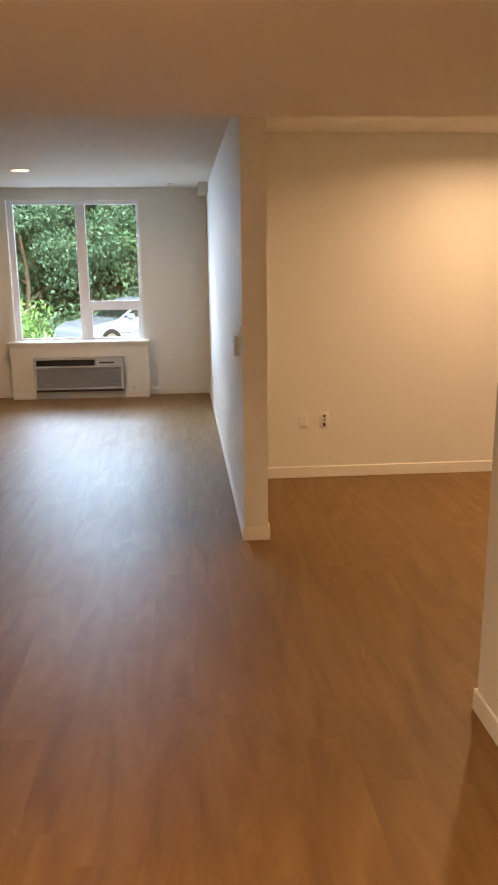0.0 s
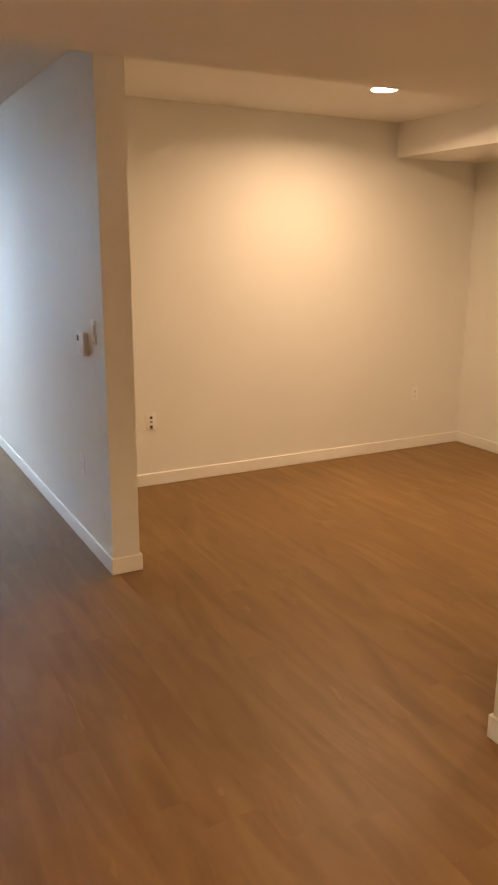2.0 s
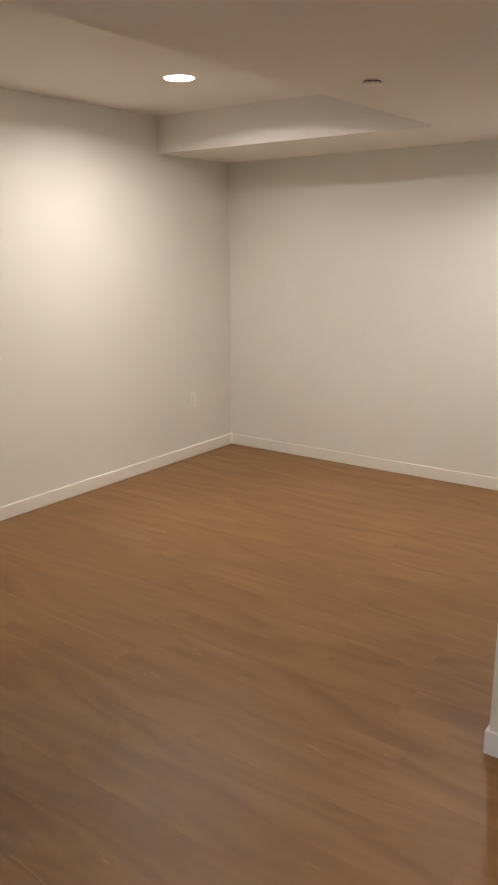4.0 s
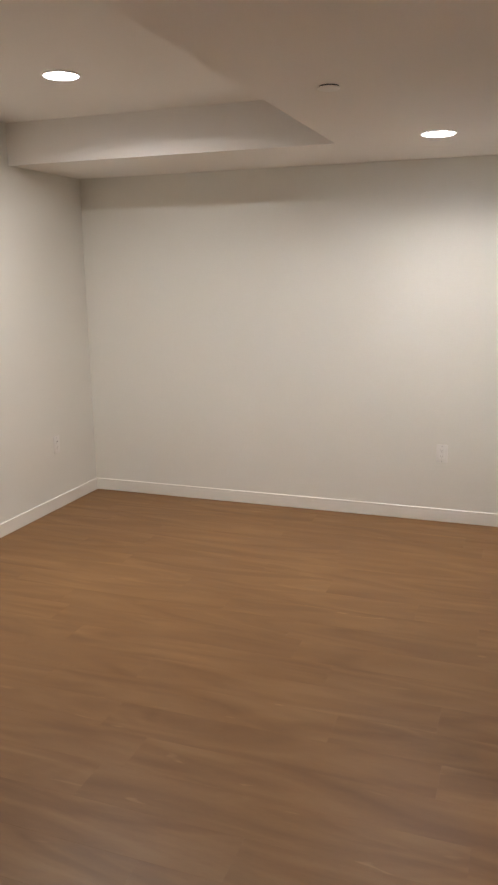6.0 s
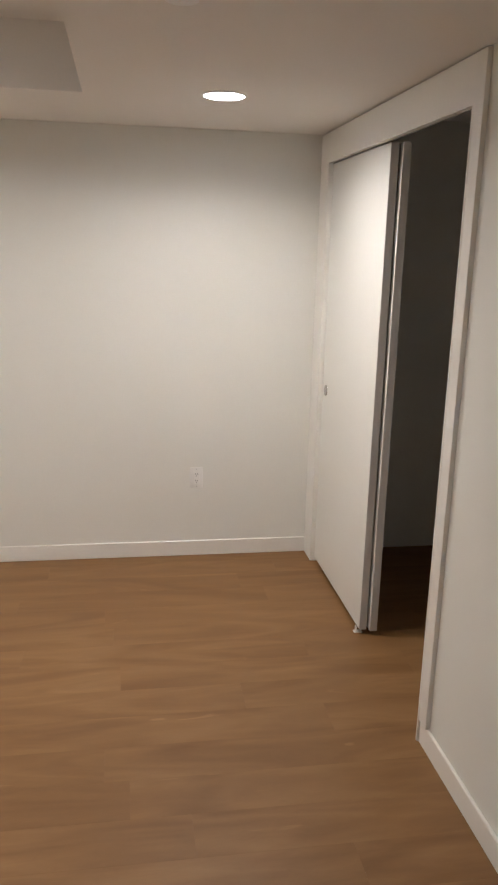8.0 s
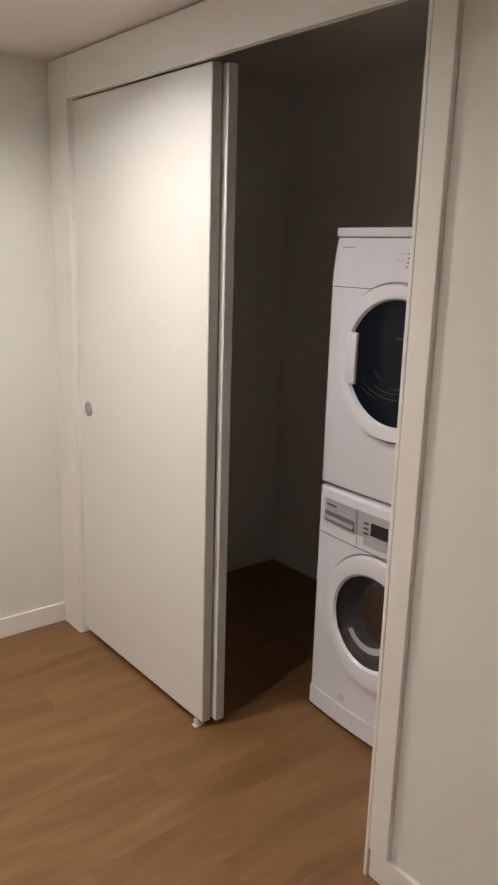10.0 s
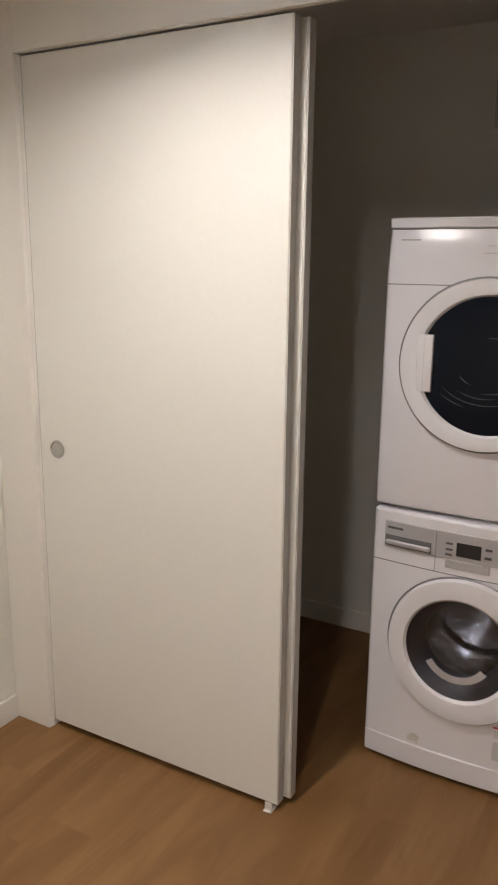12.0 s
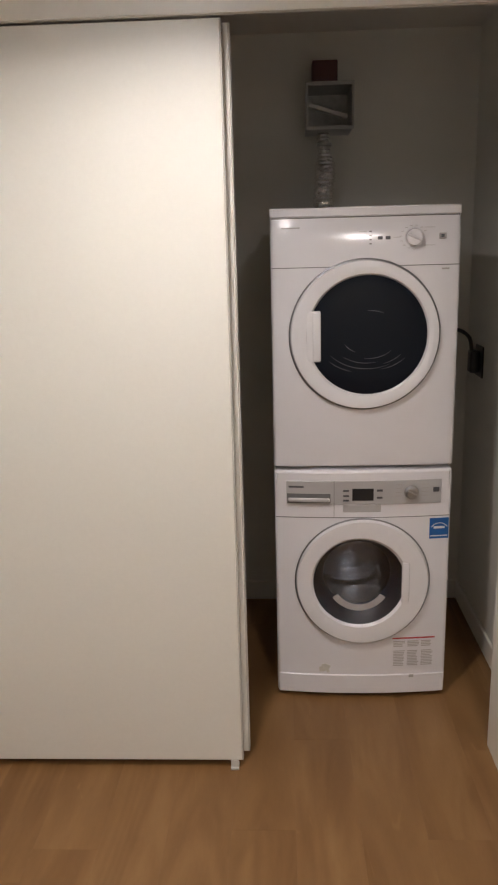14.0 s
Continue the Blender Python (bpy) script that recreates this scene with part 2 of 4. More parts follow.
floor = box("floor", (WEST - 0.1, DEN_E + 0.1, SOUTH - 0.1, WINDOW_Y + 0.05, -0.15, -0.004), M_SUB, kind="structure")
floor["label"] = "brown oak-look vinyl plank floor"


def baseboard(x0, x1, y0, y1):
    return tagged(box("baseboard", (x0, x1, y0, y1, 0, BASE_H), M_TRIM, bevel=0.003), "painted off-white flat baseboard", kind="structure")


T = 0.012
baseboard(PART_E + T, DEN_E - T, DEN_N - T, DEN_N)
baseboard(DEN_E - T, DEN_E, CY + 0.016, DEN_N)
baseboard(PART_E, PART_E + T, PART_S, DEN_N)
baseboard(PART_W - T, PART_W, PART_S, WINDOW_Y)
baseboard(PART_W - T, PART_E + T, PART_S - T, PART_S)
baseboard(0.0, OPEN_W - 0.001, CY, CY + T)
baseboard(0.0, T, DOOR_N + 0.014, CY)
baseboard(0.0, T, SOUTH, DOOR_S - 0.022)
baseboard(-1.478, PART_W - T, WINDOW_Y - T, WINDOW_Y)
baseboard(WEST, -3.17, WINDOW_Y - T, WINDOW_Y)
baseboard(CLOSET_W, DEN_E, CLOSET_Y, CLOSET_Y + T)
baseboard(CLOSET_W, CLOSET_W + T, CLOSET_Y + T, CY - 0.13)


# ---------------------------------------------------------------- closet front
def closet_frame():
    """Flat casing boards round the closet opening, proud of the wall, and the lined reveal."""
    y1, y0 = CY + 0.016, CY
    for name, ext in (("casing", (OPEN_E, DEN_E - 0.001, y0, y1, 0, CEIL - 0.006)),
                      ("casing", (OPEN_W - 0.062, OPEN_W, y0, y1 + 0.001, BASE_H, CEIL - 0.006)),
                      ("casing", (OPEN_W, OPEN_E, y0, y1, OPEN_TOP, CEIL - 0.006)),
                      ("door_jamb", (OPEN_W, OPEN_W + 0.012, CY - 0.122, y1 + 0.002, 0, OPEN_TOP)),
                      ("door_jamb", (OPEN_E - 0.003, OPEN_E, CY - 0.122, y0, 0, OPEN_TOP))):
        tagged(box(name, ext, M_TRIM, bevel=0.0015), "painted off-white flat board round the closet opening", kind="structure")


closet_frame()
box("door_track", (OPEN_W + 0.013, OPEN_E - 0.004, CY - 0.096, CY - 0.008, 2.168, 2.213), M_EDGE, kind="structure")["label"] = "grey metal sliding door track"


def sliding_door(x0, x1, y1, pull):
    """A flush sliding panel with grey edge strips and a round recessed pull."""
    cx = (x0 + x1) / 2
    d = thing("sliding_door", "off-white flush sliding closet door panel, pushed to one side", "door", cx, y1 - 0.0175, 0, "closet doors")
    w = (x1 - x0) / 2
    box("panel", (-w + 0.002, w - 0.002, -0.0175, 0.0175, 0.024, OPEN_TOP - 0.005), M_DOOR, d, bevel=0.0015)
    for s in (-1, 1):
        box("edge_strip", (s * w - 0.0025, s * w + 0.0025, -0.0160, 0.0160, 0.024, OPEN_TOP - 0.005), M_DOOR_EDGE, d, "pale grey edge strip")
    if pull:
        bm = bmesh.new()
        lathe(bm, [(0.0, 0.0012), (0.022, 0.0012), (0.0235, 0.0026), (0.028, 0.0026), (0.029, 0.0)],
              Matrix.Translation((pull - cx, 0.0176, 0.993)) @ Matrix.Rotation(radians(-90), 4, "X"), 40)
        part("finger_pull", bm, M_CHROME, d, "round brushed metal finger pull", smooth=True)
    return d


sliding_door(1.822, 2.6865, CY - 0.008, 2.616)
sliding_door(1.803, 2.670, CY - 0.052, None)

guide = thing("door_guide", "small clear plastic floor guide under a sliding door", "door guide", 1.846, 0.012, 0)
bm = bmesh.new()
add_box(bm, -0.013, 0.013, -0.022, 0.016, 0, 0.006, 0.0015)
add_box(bm, -0.012, 0.012, 0.004, 0.0075, 0.006, 0.030, 0.001)
part("bracket", bm, material("milky_plastic", (0.62, 0.60, 0.56), 0.35), guide)


# ---------------------------------------------------------------- stacked laundry machines
M_PANEL = material("silver_panel", (0.50, 0.50, 0.51), 0.42, 0.25, vary=0.02)
M_SATIN = material("satin_silver", (0.56, 0.56, 0.57), 0.35, 0.35)
M_LABEL_BLUE = material("blue_sticker", (0.012, 0.11, 0.36), 0.4, vary=0.02)
M_LABEL_WHITE = material("white_sticker", (0.75, 0.76, 0.78), 0.4, vary=0.02)
M_LABEL_RED = material("red_sticker", (0.45, 0.03, 0.03), 0.4, vary=0.02)
M_PRINT = material("grey_print", (0.42, 0.40, 0.39), 0.5, vary=0.02)
M_PRINT_DARK = material("dark_print", (0.10, 0.10, 0.11), 0.4, vary=0.02)
M_RUBBER = material("grey_rubber", (0.10, 0.10, 0.11), 0.6)
M_SEAM = material("seam", (0.16, 0.16, 0.16), 0.6)
M_RING = material("door_ring_enamel", (0.78, 0.775, 0.80), 0.18, vary=0.01, coat=0.5)
M_GLASS_DARK = material("smoked_door_glass", (0.006, 0.009, 0.015), 0.08, vary=0.0)
M_GLASS_DARK.node_tree.nodes["Principled BSDF"].inputs["IOR"].default_value = 1.28
M_GLASS_CLEAR = glass("porthole_glass", (0.72, 0.75, 0.80), 0.02)
M_DRUM = material("drum_steel", (0.50, 0.51, 0.54), 0.16, 1.0)
M_GASKET = material("dark_gasket", (0.016, 0.018, 0.026), 0.45)
M_BEZEL = material("bezel_grey", (0.22, 0.22, 0.23), 0.4, 0.6)

FRONT = Matrix.Rotation(radians(-90), 4, "X")      # local z of a lathe points out of the machine


def on_front(name, u0, u1, z0, z1, depth, mat, parent, label="", bevel=0.0, y=0.0):
    """A slab on the front; u runs to the viewer's right when he faces the machine."""
    return box(name, (-u1, -u0, y, y + depth, z0, z1), mat, parent, label, bevel=bevel)


def front_at(u, z, y=0.0):
    return Matrix.Translation((-u, y, z)) @ FRONT


def porthole(t, u, z, r_out, r_in, dark, handle_u, handle_h, du=0.0):
    """A round door: bezel, ring, bowl of glass, and a flat vertical handle over the glass's rim."""
    door = part("door", *ring_mesh(r_out, r_in, u, z, du), M_RING, t, smooth=True)
    bm = bmesh.new()
    lathe(bm, [(r_out - 0.001, 0.001), (r_out + 0.004, 0.001), (r_out + 0.005, 0.0045), (r_out, 0.007), (r_out - 0.001, 0.001)], front_at(u, z), 72)
    part("bezel", bm, M_BEZEL, door, "thin grey rim", smooth=True)
    bm = bmesh.new()
    if dark:
        lathe(bm, [(0.0, 0.017), (r_in * 0.6, 0.016), (r_in * 0.93, 0.013), (r_in + 0.003, 0.010)], front_at(u + du, z), 64)
        part("door_glass", bm, M_GLASS_DARK, door, "dark smoked glass", smooth=True)
    else:
        lathe(bm, [(0.0, 0.002), (r_in * 0.35, 0.003), (r_in * 0.7, 0.006), (r_in * 0.9, 0.009), (r_in + 0.003, 0.012), (r_in + 0.003, 0.008), (r_in * 0.9, 0.005), (r_in * 0.7, 0.002), (r_in * 0.35, -0.001), (0.0, -0.002)], front_at(u + du, z), 64)
        part("door_glass", bm, M_GLASS_CLEAR, door, "clear bowl-shaped glass", smooth=True).visible_shadow = False
        bm = bmesh.new()
        lathe(bm, [(r_in * 0.76, -0.075), (r_in * 0.80, -0.05), (r_in * 0.98, -0.02), (r_in * 1.18, -0.002)], front_at(u + du, z), 64)
        part("gasket", bm, M_GASKET, door, "grey rubber gasket", smooth=True)
    s = 1 if handle_u > 0 else -1
    bm = bmesh.new()
    add_box(bm, -(handle_u + s * 0.026), -handle_u, 0.010, 0.0262, z - handle_h / 2, z + handle_h / 2, 0.005, 2)
    part("door_handle", bm, M_RING, door, smooth=True)
    bm = bmesh.new()
    add_box(bm, -(handle_u + s * 0.046 if dark else handle_u + s * 0.030), -handle_u - s * 0.001, 0.009, 0.0215, z - handle_h / 2 - 0.002, z + handle_h / 2 + 0.002, 0.003, 2)
    part("handle_base", bm, M_RING, door, smooth=True)
    return door


def ring_mesh(r_out, r_in, u, z, du):
    """The white ring of a door, whose opening may sit off its centre."""
    bm = bmesh.new()
    n, prof = 80, [(1.0, 0.001), (1.0, 0.012), (0.93, 0.021), (0.50, 0.024), (0.12, 0.020), (0.0, 0.010)]
    rings = []
    for k in range(n):
        a = 2 * math.pi * k / n
        po, pi_ = Vector((r_out * math.cos(a), r_out * math.sin(a))), Vector((r_in * math.cos(a) + du, r_in * math.sin(a)))
        row = []
        for f, h in prof:
            p = pi_.lerp(po, f)
            row.append(bm.verts.new((-(u + p.x), h, z + p.y)))
        rings.append(row)
    for k in range(n):
        a, b = rings[k], rings[(k + 1) % n]
        for i in range(len(prof) - 1):
            bm.faces.new((a[i], b[i], b[i + 1], a[i + 1]))
    return (bm,)


def knob(t, u, z, r, mat):
    bm = bmesh.new()
    lathe(bm, [(0.0, 0.020), (r * 0.72, 0.020), (r * 0.85, 0.017), (r * 0.92, 0.002), (r, 0.0)], front_at(u, z, 0.004), 40)
    k = part("knob", bm, mat, t, smooth=True)
    bm = bmesh.new()
    add_box(bm, -r * 0.75, r * 0.75, -0.004, 0.004, 0.0, 0.007, 0.0015)
    bmesh.ops.transform(bm, matrix=Matrix.Translation((-u, 0.0235, z)) @ Matrix.Rotation(radians(-25), 4, "Y") @ Matrix.Rotation(radians(-90), 4, "X"), verts=bm.verts)
    part("grip", bm, mat, k)


def cabinet(t, h, hole=None):
    """The painted body; with a hole (u, z, radius) its front is a plate round a porthole."""
    bm = bmesh.new()
    add_box(bm, -W / 2, W / 2, -0.57, 0, 0.0, h, 0.010, 3)
    if hole:
        bm.faces.ensure_lookup_table()
        bmesh.ops.delete(bm, geom=[f for f in bm.faces if f.normal.y > 0.99 and f.calc_area() > 0.1], context="FACES_ONLY")
        u, z, r = hole
        x0, x1, z0, z1 = -W / 2 + 0.010, W / 2 - 0.010, 0.010, h - 0.010
        inner, outer, n = [], [], 64
        for k in range(n):
            a = 2 * math.pi * (k + 0.5) / n
            c, q = math.cos(a), math.sin(a)
            reach = min(((x1 if c > 0 else x0) + u) / c if abs(c) > 1e-6 else 9, ((z1 if q > 0 else z0) - z) / q if abs(q) > 1e-6 else 9)
            inner.append(bm.verts.new((-u + r * c, 0, z + r * q)))
            outer.append(bm.verts.new((-u + reach * c, 0, z + reach * q)))
        for k in range(n):
            j = (k + 1) % n
            bm.faces.new((inner[k], inner[j], outer[j], outer[k]))
        for cx, cz, a in ((x1, z1, 0), (x0, z1, 1), (x0, z0, 2), (x1, z0, 3)):
            near = sorted(outer, key=lambda v: (v.co.x - cx) ** 2 + (v.co.z - cz) ** 2)[:2]
            bm.faces.new((near[0], near[1], bm.verts.new((cx, 0, cz))))
    part("cabinet", bm, M_ENAMEL, t, smooth=True)


def bend(t, shape, xs, zs):
    """Cuts the front of a machine into strips and sets each point forward or back by shape(x, z)."""
    for ob in t.children_recursive:
        if ob.type != "MESH" or max(v.co.y for v in ob.data.vertices) < -0.05 or ob.name.startswith(("drum", "gasket", "foot")):
            continue
        bm = bmesh.new()
        bm.from_mesh(ob.data)
        for axis, cuts in ((Vector((1, 0, 0)), xs), (Vector((0, 0, 1)), zs)):
            along = [v.co.dot(axis) for v in bm.verts]
            lo, hi = min(along), max(along)
            for c in cuts:
                if lo + 0.002 < c < hi - 0.002 and hi - lo > 0.03:
                    bmesh.ops.bisect_plane(bm, geom=bm.verts[:] + bm.edges[:] + bm.faces[:], plane_co=axis * c, plane_no=axis)
        for v in bm.verts:
            if v.co.y > -0.03:
                v.co.y += shape(v.co.x, v.co.z)
        bm.to_mesh(ob.data)
        bm.free()
        ob.data.shade_smooth()
        ob.data.set_sharp_from_angle(angle=radians(35))


W, LX = 0.596, 1.415
LY = -0.388

washer = thing("washing_machine", "white front-loading washing machine standing on the closet floor", "washing machine", LX, LY, 0.014)
cabinet(washer, 0.834, (0.0, 0.438, 0.190))
for u in (-0.25, 0.25):
    for y in (-0.06, -0.5):
        bm = bmesh.new()
        add_tube(bm, 0.02, 0.016, Matrix.Translation((u, y, -0.006)), 16)
        part("foot", bm, M_RUBBER, washer)
on_front("seam_line", -W / 2 + 0.004, W / 2 - 0.004, 0.668, 0.6705, 0.0012, M_SEAM, washer)
on_front("plinth", -W / 2 + 0.005, W / 2 - 0.005, 0.004, 0.078, 0.007, M_ENAMEL, washer, bevel=0.003)
panel = on_front("control_panel", -0.258, 0.262, 0.716, 0.799, 0.004, M_PANEL, washer, "brushed grey control panel", bevel=0.001)
on_front("panel_tab", -0.068, 0.060, 0.690, 0.7165, 0.0045, M_PANEL, panel, bevel=0.001)
on_front("drawer", -0.258, -0.103, 0.717, 0.798, 0.0025, M_PANEL, panel, y=0.004)
on_front("drawer_slot", -0.256, -0.110, 0.7225, 0.756, 0.001, M_SEAM, panel, y=0.0066)
on_front("drawer_handle", -0.252, -0.113, 0.728, 0.742, 0.010, M_SATIN, panel, bevel=0.003, y=0.0072)
on_front("maker_mark", -0.250, -0.200, 0.776, 0.783, 0.0006, M_PRINT_DARK, panel, y=0.0066)
on_front("display", -0.037, 0.034, 0.731, 0.773, 0.0014, M_DARK, panel, y=0.0045)
for z in (0.732, 0.748, 0.766):
    on_front("button", -0.068, -0.048, z - 0.003, z + 0.003, 0.003, M_PRINT_DARK, panel, y=0.004)
for z in (0.741, 0.766):
    on_front("button", 0.045, 0.064, z - 0.0035, z + 0.0035, 0.003, M_PRINT_DARK, panel, y=0.004)
on_front("button_bar", -0.048, 0.040, 0.711, 0.716, 0.0015, M_SATIN, panel, y=0.0047)
on_front("power_button", 0.234, 0.254, 0.756, 0.772, 0.0035, M_PRINT_DARK, panel, y=0.004, bevel=0.001)
for k in range(4):
    on_front("print_line", 0.108, 0.128, 0.744 + k * 0.013, 0.7455 + k * 0.013, 0.0005, M_PRINT, panel, y=0.0041)
    on_front("print_line", 0.195, 0.218, 0.744 + k * 0.013, 0.7455 + k * 0.013, 0.0005, M_PRINT, panel, y=0.0041)
knob(panel, 0.161, 0.757, 0.024, M_STEEL)
wd = porthole(washer, 0.0, 0.436, 0.228, 0.157, False, 0.133, 0.150, du=-0.012)
bm = bmesh.new()
lathe(bm, [(0.125, -0.076), (0.160, -0.085)] + [(0.170, -0.10 - 0.012 * k) for k in range(20)] + [(0.160 - 0.012 * k, -0.345) for k in range(13)] + [(0.0, -0.345)], front_at(-0.012, 0.438), 96)
for v in bm.verts:
    if v.co.y < -0.09:
        d = 0.0035 * noise.noise(v.co * 75) + 0.0025 * noise.noise(v.co * 160)
        out = Vector((v.co.x - 0.012, 0, v.co.z - 0.438))
        v.co += out.normalized() * d if out.length > 0.001 and v.co.y > -0.34 else Vector((0, d, 0))
drum_verts = len(bm.verts)
for k in range(3):
    a = radians(100 + 120 * k)
    add_box(bm, -0.018, 0.018, -0.33, -0.10, -0.016, 0.016, 0.008, 2)
    bm.verts.ensure_lookup_table()
    bmesh.ops.transform(bm, matrix=Matrix.Translation((0.012 + 0.148 * math.cos(a), 0, 0.438 + 0.148 * math.sin(a))), verts=bm.verts[-len(bm.verts) + drum_verts:])
    drum_verts = len(bm.verts)
drum = part("drum", bm, M_DRUM, washer, "perforated steel drum seen through the door glass", smooth=True)
bm = bmesh.new()
for k in range(18):
    a0, a1 = [radians(213 + (114 / 18) * (k + j)) for j in (0, 1)]
    r0, r1, y0 = 0.086, 0.109, 0.0105
    vs = [bm.verts.new((-(-0.012 + r * math.cos(a)), y0, 0.440 + r * math.sin(a))) for r, a in ((r0, a0), (r0, a1), (r1, a1), (r1, a0))]
    bm.faces.new(vs)
part("warning_strip", bm, M_PANEL, wd, "pale curved label inside the door")
sticker = on_front("energy_sticker", 0.226, 0.292, 0.587, 0.661, 0.0008, M_LABEL_BLUE, washer, "blue and white energy sticker", y=0.0012)
on_front("sticker_bar", 0.230, 0.288, 0.595, 0.599, 0.0004, M_LABEL_WHITE, sticker, y=0.0021)
bm = bmesh.new()
for k in range(10):
    a0, a1 = [radians(20 + 14 * (k + j)) for j in (0, 1)]
    bm.faces.new([bm.verts.new((-(0.260 + r * math.cos(a)), 0.0022, 0.620 + 0.8 * r * math.sin(a))) for r, a in ((0.027, a0), (0.027, a1), (0.030, a1), (0.030, a0))])
part("sticker_arc", bm, M_LABEL_WHITE, sticker)
on_front("sticker_mark", 0.240, 0.278, 0.623, 0.631, 0.0004, M_LABEL_WHITE, sticker, y=0.0021)
notice = on_front("notice_label", 0.108, 0.258, 0.100, 0.222, 0.0005, M_ENAMEL, washer, "notice label with a red line over grey columns of text", y=0.0)
on_front("red_line", 0.108, 0.258, 0.214, 0.2195, 0.0004, M_LABEL_RED, notice, y=0.0006)
bm = bmesh.new()
rng = random.Random(2)
for c in range(3):
    for k in range(16):
        if k in (4, 5):
            continue
        z = 0.206 - k * 0.0062
        u0 = 0.112 + c * 0.049
        add_box(bm, -(u0 + 0.042 * rng.uniform(0.75, 1)), -u0, 0.0006, 0.0010, z - 0.0034, z)
tagged(part("text", bm, M_PRINT, notice, "unreadable columns of small grey text"), kind="stuff")
bm = bmesh.new()
for k in range(7):
    add_box(bm, -0.008, 0.008, 0.0, 0.0004 + 0.0001 * k, -0.010, 0.010)
    turn = Matrix.Translation((0.132 + rng.uniform(-0.022, 0.022), 0, 0.097 + rng.uniform(-0.012, 0.012))) @ Matrix.Rotation(rng.uniform(-1.2, 1.2), 4, "Y")
    bmesh.ops.transform(bm, matrix=turn @ Matrix.Diagonal((rng.uniform(0.5, 1.4), 1, rng.uniform(0.4, 1.0), 1)), verts=bm.verts[-8:])
part("tape_residue", bm, material("dull_residue", (0.60, 0.58, 0.53), 0.7, vary=0.15), washer, "torn dull patches of tape residue")
on_front("plinth_catch", 0.168, 0.184, 0.068, 0.078, 0.004, M_PRINT, washer, y=0.007)
on_front("drawer_seam", -0.0985, -0.0970, 0.672, 0.800, 0.0008, M_SEAM, washer, y=0.0038)

bend(washer, lambda x, z: 0.020 * (1 - (2 * x / W) ** 2) - 0.010, [W * (k / 14 - 0.5) for k in range(1, 14)], [])

dryer = thing("tumble_dryer", "white tumble dryer stacked on top of a washing machine", "tumble dryer", LX, LY, 0.860)
cabinet(dryer, 0.833)
for u in (-0.25, 0.25):
    for y in (-0.06, -0.5):
        bm = bmesh.new()
        add_tube(bm, 0.02, 0.010, Matrix.Translation((u, y, -0.002)), 16)
        part("foot", bm, M_RUBBER, dryer)
on_front("top_lid", -W / 2 - 0.001, W / 2 + 0.001, 0.806, 0.834, 0.008, M_ENAMEL, dryer, bevel=0.003)
on_front("seam_line", -W / 2 + 0.004, W / 2 - 0.004, 0.802, 0.8045, 0.0012, M_SEAM, dryer)
on_front("seam_line", -W / 2 + 0.004, W / 2 - 0.004, 0.6515, 0.6540, 0.0012, M_SEAM, dryer)
on_front("maker_mark", -0.262, -0.205, 0.772, 0.776, 0.0006, M_PRINT, dryer, y=0.0002)
knob(dryer, 0.150, 0.738, 0.029, M_ENAMEL)
for k in range(4):
    on_front("indicator", 0.012, 0.019, 0.719 + k * 0.0125, 0.7225 + k * 0.0125, 0.001, M_PRINT_DARK, dryer)
for u in (0.038, 0.062):
    on_front("button", u, u + 0.015, 0.733, 0.743, 0.003, M_PRINT_DARK, dryer, bevel=0.001)
on_front("power_button", 0.228, 0.250, 0.731, 0.749, 0.003, M_PRINT, dryer, bevel=0.001)
on_front("button", 0.234, 0.244, 0.735, 0.745, 0.001, M_PRINT_DARK, dryer, y=0.003)
on_front("type_plate", 0.238, 0.262, 0.638, 0.643, 0.0006, M_PRINT, dryer, y=0.0002)
bm = bmesh.new()
for k in range(11):
    a = radians(30 + k * 24)
    m = Matrix.Translation((-(0.150 + 0.040 * math.cos(a)), 0.0006, 0.738 + 0.036 * math.sin(a)))
    bmesh.ops.create_cube(bm, size=1, matrix=m @ Matrix.Diagonal((0.009, 0.0008, 0.0014, 1)))
for u0, u1, z in ((-0.03, 0.006, 0.738), (0.085, 0.110, 0.738), (0.182, 0.215, 0.766), (0.182, 0.215, 0.712), (-0.02, 0.004, 0.757)):
    add_box(bm, -u1, -u0, 0.0, 0.0008, z, z + 0.0015)
tagged(part("dial_marks", bm, M_PRINT, dryer, "fine grey marks round the dial"), kind="stuff")
dd = porthole(dryer, -0.002, 0.437, 0.237, 0.189, True, -0.141, 0.158, du=0.010)
# thin grey arcs laid on the dark glass as painted glints
M_SHEEN = material("drum_glint_grey", (0.15, 0.15, 0.17), 0.3, 0.8)
for r, a0, a1 in ((0.145, 215, 300), (0.120, 230, 285), (0.155, 285, 320), (0.100, 262, 318), (0.134, 292, 322), (0.165, 222, 252), (0.080, 205, 240), (0.110, 62, 92)):
    bm = bmesh.new()
    n = 20
    for k in range(n):
        b0, b1 = [radians(a0 + (a1 - a0) * (k + j) / n) for j in (0, 1)]
        th = 0.0022 * math.sin(math.pi * (k + 0.5) / n) + 0.0004
        bm.faces.new([bm.verts.new((-(0.008 + rr * math.cos(a)), 0.0178, 0.437 + 0.72 * rr * math.sin(a))) for rr, a in ((r, b0), (r, b1), (r + th, b1), (r + th, b0))])
    part("drum_edge", bm, M_SHEEN, dd, "faint glint painted on the dark glass")

bend(dryer, lambda x, z: -0.90 * min(0.16, max(0, z - 0.654)) ** 2 - 1.1 * max(0, abs(x) - 0.20) ** 2,
     [s * (0.20 + 0.015 * k) for s in (-1, 1) for k in range(7)], [0.654 + 0.018 * k for k in range(9)])

